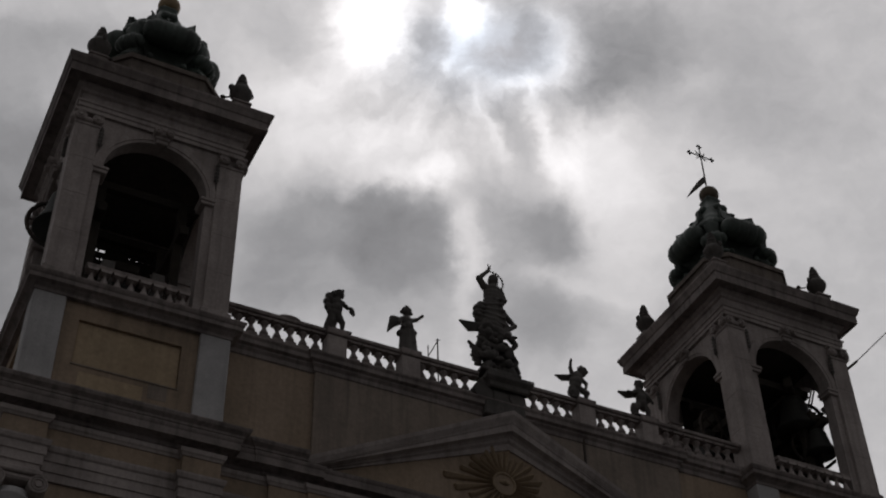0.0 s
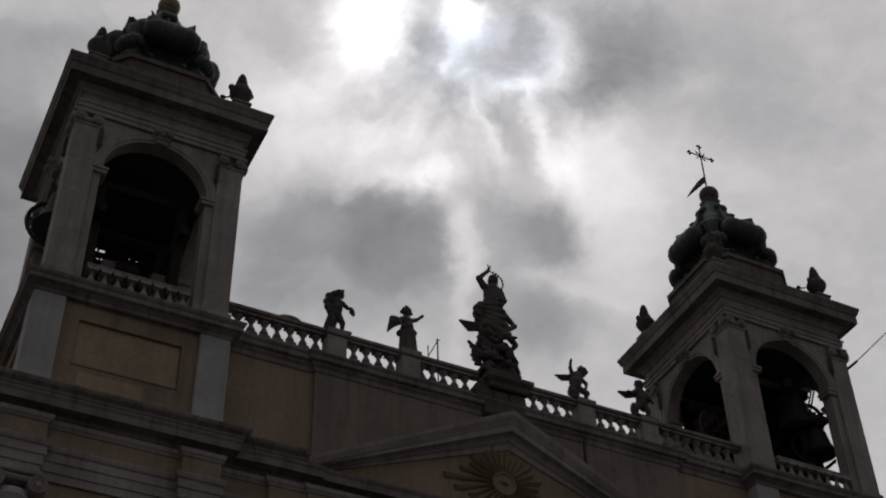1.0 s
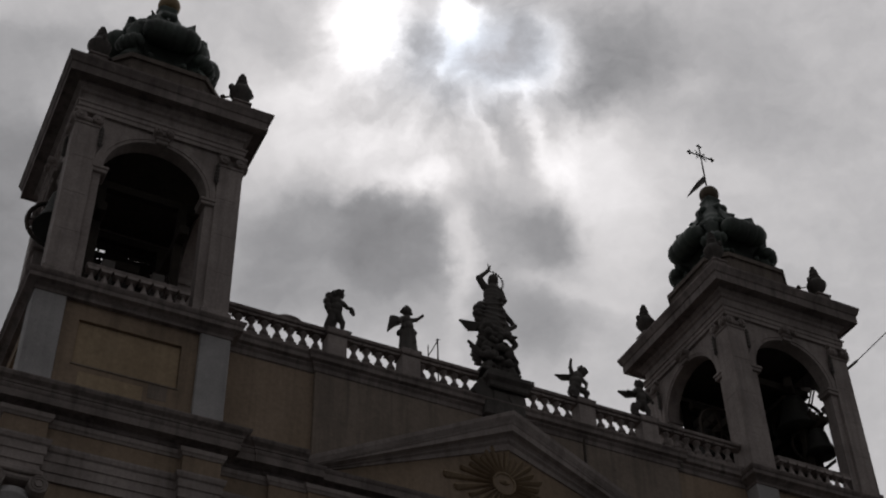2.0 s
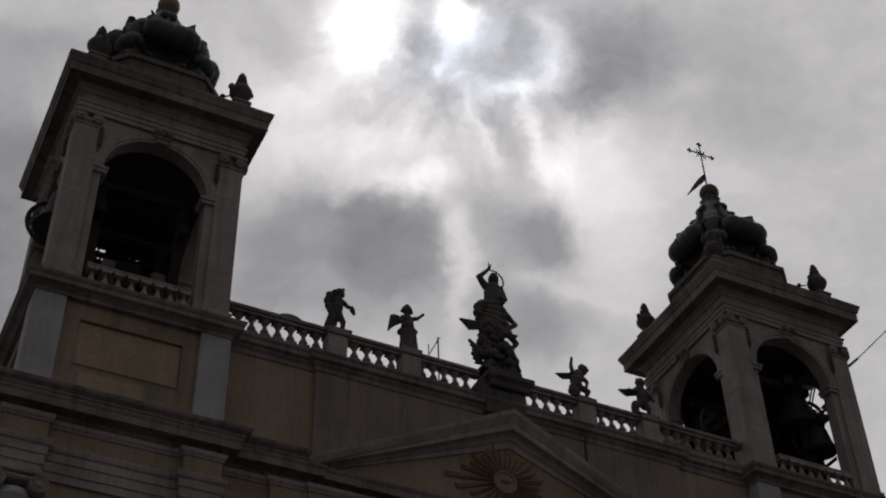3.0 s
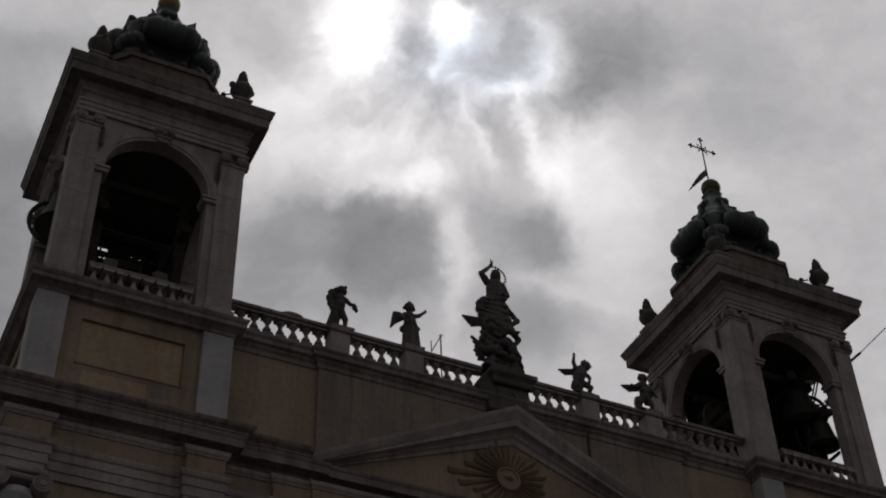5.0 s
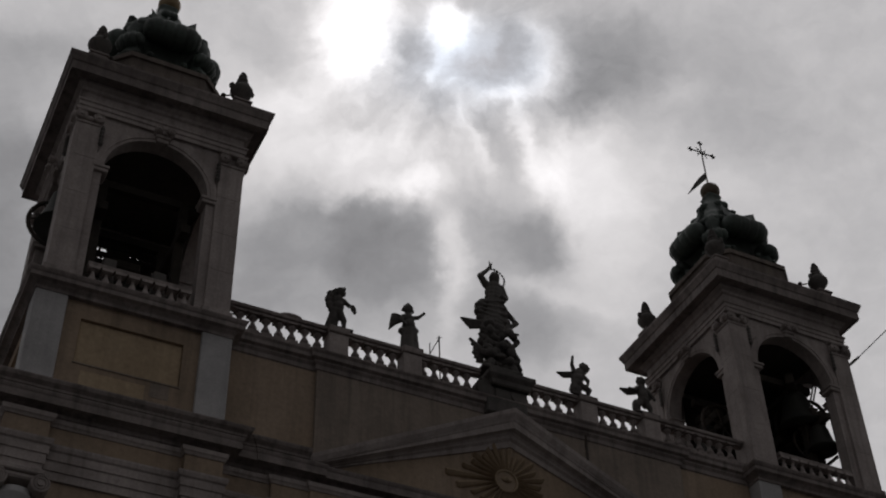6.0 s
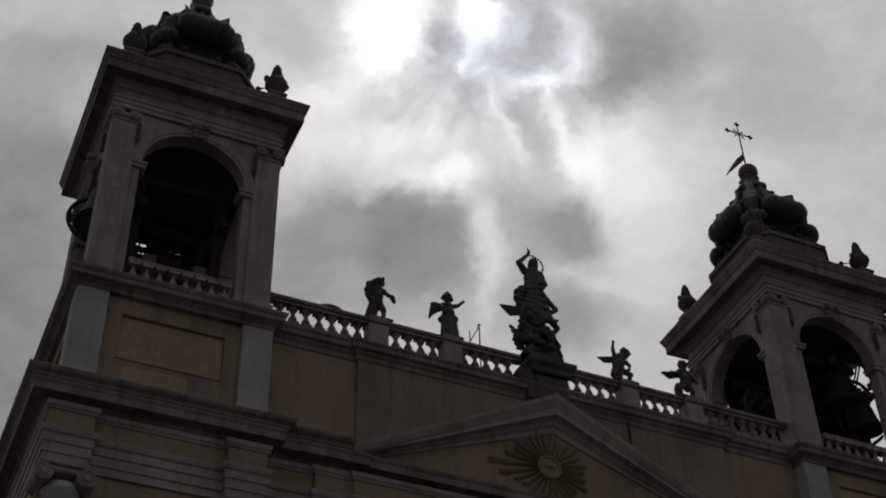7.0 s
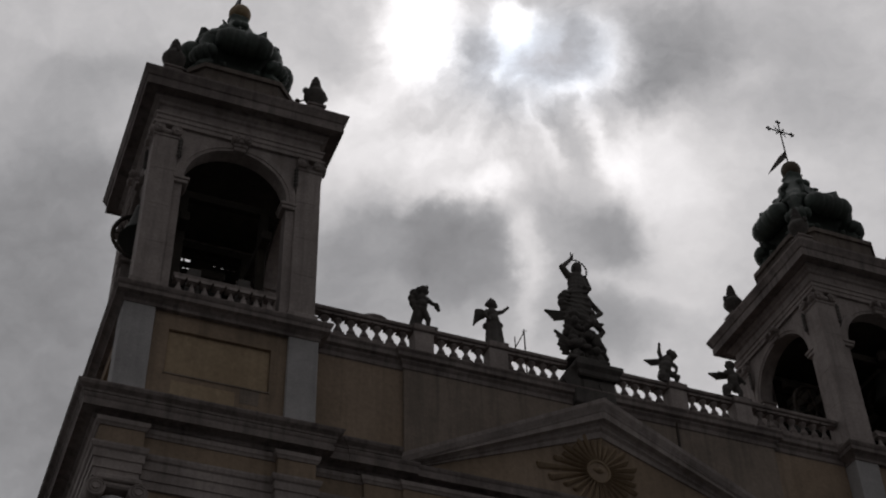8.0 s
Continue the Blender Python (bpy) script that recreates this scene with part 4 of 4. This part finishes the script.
def cherub_c(bm):
    plinth_disc(bm, .38)
    infant(bm, (.3, -.03, 1.36), (.06, 0, 1.05), (-.04, 0, .66), ((-.16, 0, .08), (.28, 0, .1)), ((-.2, -.06, .36), (.36, -.08, .42)), 9)
    arm(bm, (-.12, 0, 1.14), (-.22, -.06, 1.36), (-.19, -.1, 1.66))
    limb(bm, (-.19, -.1, 1.66), (-.17, -.1, 1.76), .03, .02)
    arm(bm, (.22, 0, 1.06), (.36, -.08, .82), (.3, -.14, .62))
    feathers(bm, (-.14, .1, 1.12), (-.74, .12, 1.0), 4, .16, .035)
    for c, r in (((-.04, .02, .8), (.22, .18, .3)), ((-.08, .03, .4), (.2, .16, .32)), ((-.16, .02, .5), (.16, .15, .2)), ((-.26, .02, .36), (.1, .12, .16))):
        ball(bm, c, r, 9)


def cherub_d(bm):
    plinth_disc(bm, .4)
    infant(bm, (.08, -.03, 1.5), (.06, 0, 1.16), (.08, 0, .72), ((-.22, 0, .08), (.3, 0, .08)), ((-.2, -.06, .4), (.28, -.06, .4)), 11)
    feathers(bm, (-.1, .06, 1.16), (-.8, .02, .98), 4, .18)
    arm(bm, (-.12, -.02, 1.2), (-.3, -.1, 1.02), (-.52, -.14, .98))
    arm(bm, (.24, 0, 1.2), (.4, -.06, .98), (.5, -.1, .8))
    for c, r in (((-.2, .05, .42), (.16, .16, .3)), ((.2, .05, .6), (.16, .16, .16))):
        ball(bm, c, r, 9)
    feathers(bm, (.22, .1, 1.25), (.55, .14, 1.05), 4, .25)


def great_group(bm):
    """A robed figure with one arm raised and an arc of stars, on a mound of clouds with small winged heads."""
    rng = random.Random(4)
    box(bm, -.72, .78, -.42, .38, 0, .14, .03)
    # mound of clouds, narrower upwards, lumpy
    for k in range(70):
        h = rng.random() ** .8
        w = .62 - .16 * h
        lean = Matrix.Rotation(rng.uniform(-.9, .9), 3, "Y") @ Matrix.Rotation(rng.uniform(-.6, .6), 3, "X")
        ball(bm, (rng.uniform(-w, w) - .02, rng.uniform(-.3, .25), .2 + 2.1 * h), (rng.uniform(.1, .22), rng.uniform(.1, .2), rng.uniform(.1, .26)), 8, lean)
    # pointed scrolls of cloud and wings that leave the outline
    feathers(bm, (-.5, -.05, 2.12), (-1.3, -.08, 2.02), 5, .3)
    feathers(bm, (-.5, -.1, .86), (-1.02, -.12, 1.18), 4, .34, .06)
    feathers(bm, (-.55, 0, .6), (-.88, -.05, .72), 3, .25, .07)
    for a, b, r in (((.42, -.05, 2.9), (.8, -.1, 2.44), .11), ((.8, -.1, 2.44), (.5, -.14, 2.12), .1), ((.45, -.1, 2.0), (.8, -.1, 1.62), .13),
                    ((.8, -.1, 1.62), (.58, -.1, 1.28), .1), ((.5, -.1, 1.2), (.78, -.08, .86), .14), ((.7, -.05, .8), (.86, -.05, .5), .12), ((.6, 0, .5), (.9, 0, .24), .12)):
        limb(bm, a, b, r, r * .75)
    for x, z in ((-.36, 1.66), (.12, 1.15), (-.42, .7), (.4, 1.75), (.36, .55)):
        ball(bm, (x, -.32, z), (.15, .15, .17), 10)
        for u in (-1, 1):
            feathers(bm, (x + u * .1, -.28, z), (x + u * .36, -.26, z + .08), 3, .12, .04)
    # wind-blown robe: legs, hips, the bunched cloak at one side
    for k in range(9):
        q = k / 8
        ball(bm, (-.06 + .08 * q, -.02, 1.95 + 1.55 * q), (.52 - .2 * q, .34 - .1 * q, .26), 12)
    for k in range(11):
        q = -1 + k / 5
        limb(bm, (-.06 + .5 * q, -.26 + .1 * abs(q), 1.85 + .18 * (k % 3)), (.04 + .2 * q, -.2, 3.3), .075, .05)
    for c, r in (((-.52, -.04, 2.82), (.24, .22, .2)), ((-.58, -.04, 2.58), (.2, .2, .18)), ((-.5, -.02, 2.34), (.2, .2, .18)), ((-.42, -.02, 3.02), (.2, .2, .14)),
                 ((.36, 0, 2.85), (.2, .2, .32))):
        ball(bm, c, r, 10)
    for k in range(4):
        limb(bm, (-.62 + .04 * k, -.2, 2.45 + .16 * k), (.3, -.3, 2.2 + .3 * k), .06, .05)
    # bust, head, arms
    ball(bm, (.06, 0, 3.62), (.36, .25, .36))
    ball(bm, (.06, 0, 3.88), (.38, .22, .22))
    limb(bm, (.08, 0, 4.0), (.09, -.02, 4.2), .12, .1)
    ball(bm, (.1, -.03, 4.36), (.18, .19, .22))
    ball(bm, (.13, .05, 4.34), (.2, .2, .25), 10)
    limb(bm, (.16, .1, 4.3), (.26, .1, 3.9), .16, .12)
    limb(bm, (-.24, 0, 3.92), (-.5, -.08, 4.18), .14, .11)
    limb(bm, (-.5, -.08, 4.18), (-.14, -.1, 4.62), .1, .065)
    limb(bm, (-.14, -.1, 4.62), (-.08, -.1, 4.76), .065, .06)
    limb(bm, (-.1, -.1, 4.76), (-.12, -.1, 4.97), .032, .022)
    limb(bm, (-.06, -.1, 4.76), (-.02, -.1, 4.92), .03, .022)
    limb(bm, (.36, 0, 3.9), (.46, -.1, 3.45), .13, .1)
    limb(bm, (.46, -.1, 3.45), (.2, -.3, 3.3), .09, .07)


statue("cherub_statue", "blackened stone cherub carrying a bundle on the balustrade", -5.78, 29.94, cherub_a)
statue("cherub_statue", "blackened stone winged cherub with one arm stretched out", -3.25, 29.94, cherub_b)
statue("robed_statue", "blackened stone robed figure with a ring of stars", -0.1, 29.93, great_group)
statue("cherub_statue", "blackened stone winged cherub with one arm raised", 3.06, 29.94, cherub_c)
statue("cherub_statue", "blackened stone winged cherub reaching out beside the tower", 5.6, 29.94, cherub_d)

# ---- small things ----
halo = thing("star_halo", "dark metal hoop of stars behind the statue's head", "halo", at=(0.04, BY + .1, 34.34))
hoop = [Vector((.42 * math.cos(2 * math.pi * i / 36), 0, .42 * math.sin(2 * math.pi * i / 36))) for i in range(36)]
bm = bmesh.new()
for i in range(36):
    rod(bm, hoop[i], hoop[(i + 1) % 36], .011, .011, 5)
part("hoop", bm, IRON, halo)
for k in range(10):
    a = -.85 + k * .29
    bm = bmesh.new()
    tips = [bm.verts.new(((.07 if i % 2 == 0 else .04) * math.cos(math.pi * i / 5), 0, (.07 if i % 2 == 0 else .04) * math.sin(math.pi * i / 5))) for i in range(10)]
    front, back = bm.verts.new((0, -.03, 0)), bm.verts.new((0, .03, 0))
    for i in range(10):
        bm.faces.new((tips[i], tips[(i + 1) % 10], front))
        bm.faces.new((tips[(i + 1) % 10], tips[i], back))
    part("star", bm, IRON, halo, at=(.42 * math.cos(a), 0, .42 * math.sin(a)))
mound = part("stone_scroll", ball(bmesh.new(), (0, 0, 0), (.45, .25, .14), 16), CORNICE, None, "low rounded stone on the balustrade rail", True, (-7.45, BY, 29.96))
tagged(mound, category="ornament")
ant = thing("antenna", "thin metal aerial behind the balustrade", "antenna")
bm = bmesh.new()
rod(bm, (-2.0, 1.1, 28.4), (-2.0, 1.1, 31.35), .025, .025, 6)
part("mast", bm, IRON, ant)
bm = bmesh.new()
rod(bm, (-2.0, 1.1, 31.25), (-2.36, 1.1, 30.5), .018, .018, 6)
rod(bm, (-2.36, 1.1, 30.4), (-2.36, 1.1, 30.95), .018, .018, 6)
rod(bm, (-2.08, 1.1, 31.25), (-1.9, 1.1, 31.33), .015, .015, 6)
part("arm", bm, IRON, ant)
cable = thing("cable", "dark cable stayed from the tower", "cable")
bm = bmesh.new()
rod(bm, (15.5, .1, 34.95), (36, .1, 56), .02, .02, 6)
part("wire", bm, IRON, cable)
part("clamp", rod(bmesh.new(), (15.2, .1, 34.7), (15.9, .1, 35.36), .06, .05, 8), IRON, cable)


con = thing("lightning_conductor", "dark metal strip running down the front", "conductor")
part("strip", boxed(2.86, 2.94, .26, .32, 26.9, 28.36), IRON, con)
ropes = thing("bell_ropes", "two taut dark ropes in the belfry arch", "rope")
for dy in (0, .22):
    part("rope", rod(bmesh.new(), (14.95, 1.62 + dy, 35.0), (14.95, 2.75 + dy, 33.3), .035, .035, 6), IRON, ropes)


def motions():
    """The cloud cover drifts slowly to the left and down."""
    d = Vector((math.sin(radians(29)) * math.cos(radians(46.5)), math.cos(radians(29)) * math.cos(radians(46.5)), math.sin(radians(46.5))))
    left = Vector((-math.cos(radians(29)), math.sin(radians(29)), 0))
    way = left * .93 - d.cross(left).normalized() * (.67 if d.cross(left).z > 0 else -.67)
    axis = d.cross(way).normalized()
    rows = [(t, Matrix.Rotation(radians(1.15 * t / 8.0), 4, axis)) for t in (0.0, 2.0, 4.0, 6.0, 8.0)]
    walk(backdrop, rows)


motions()
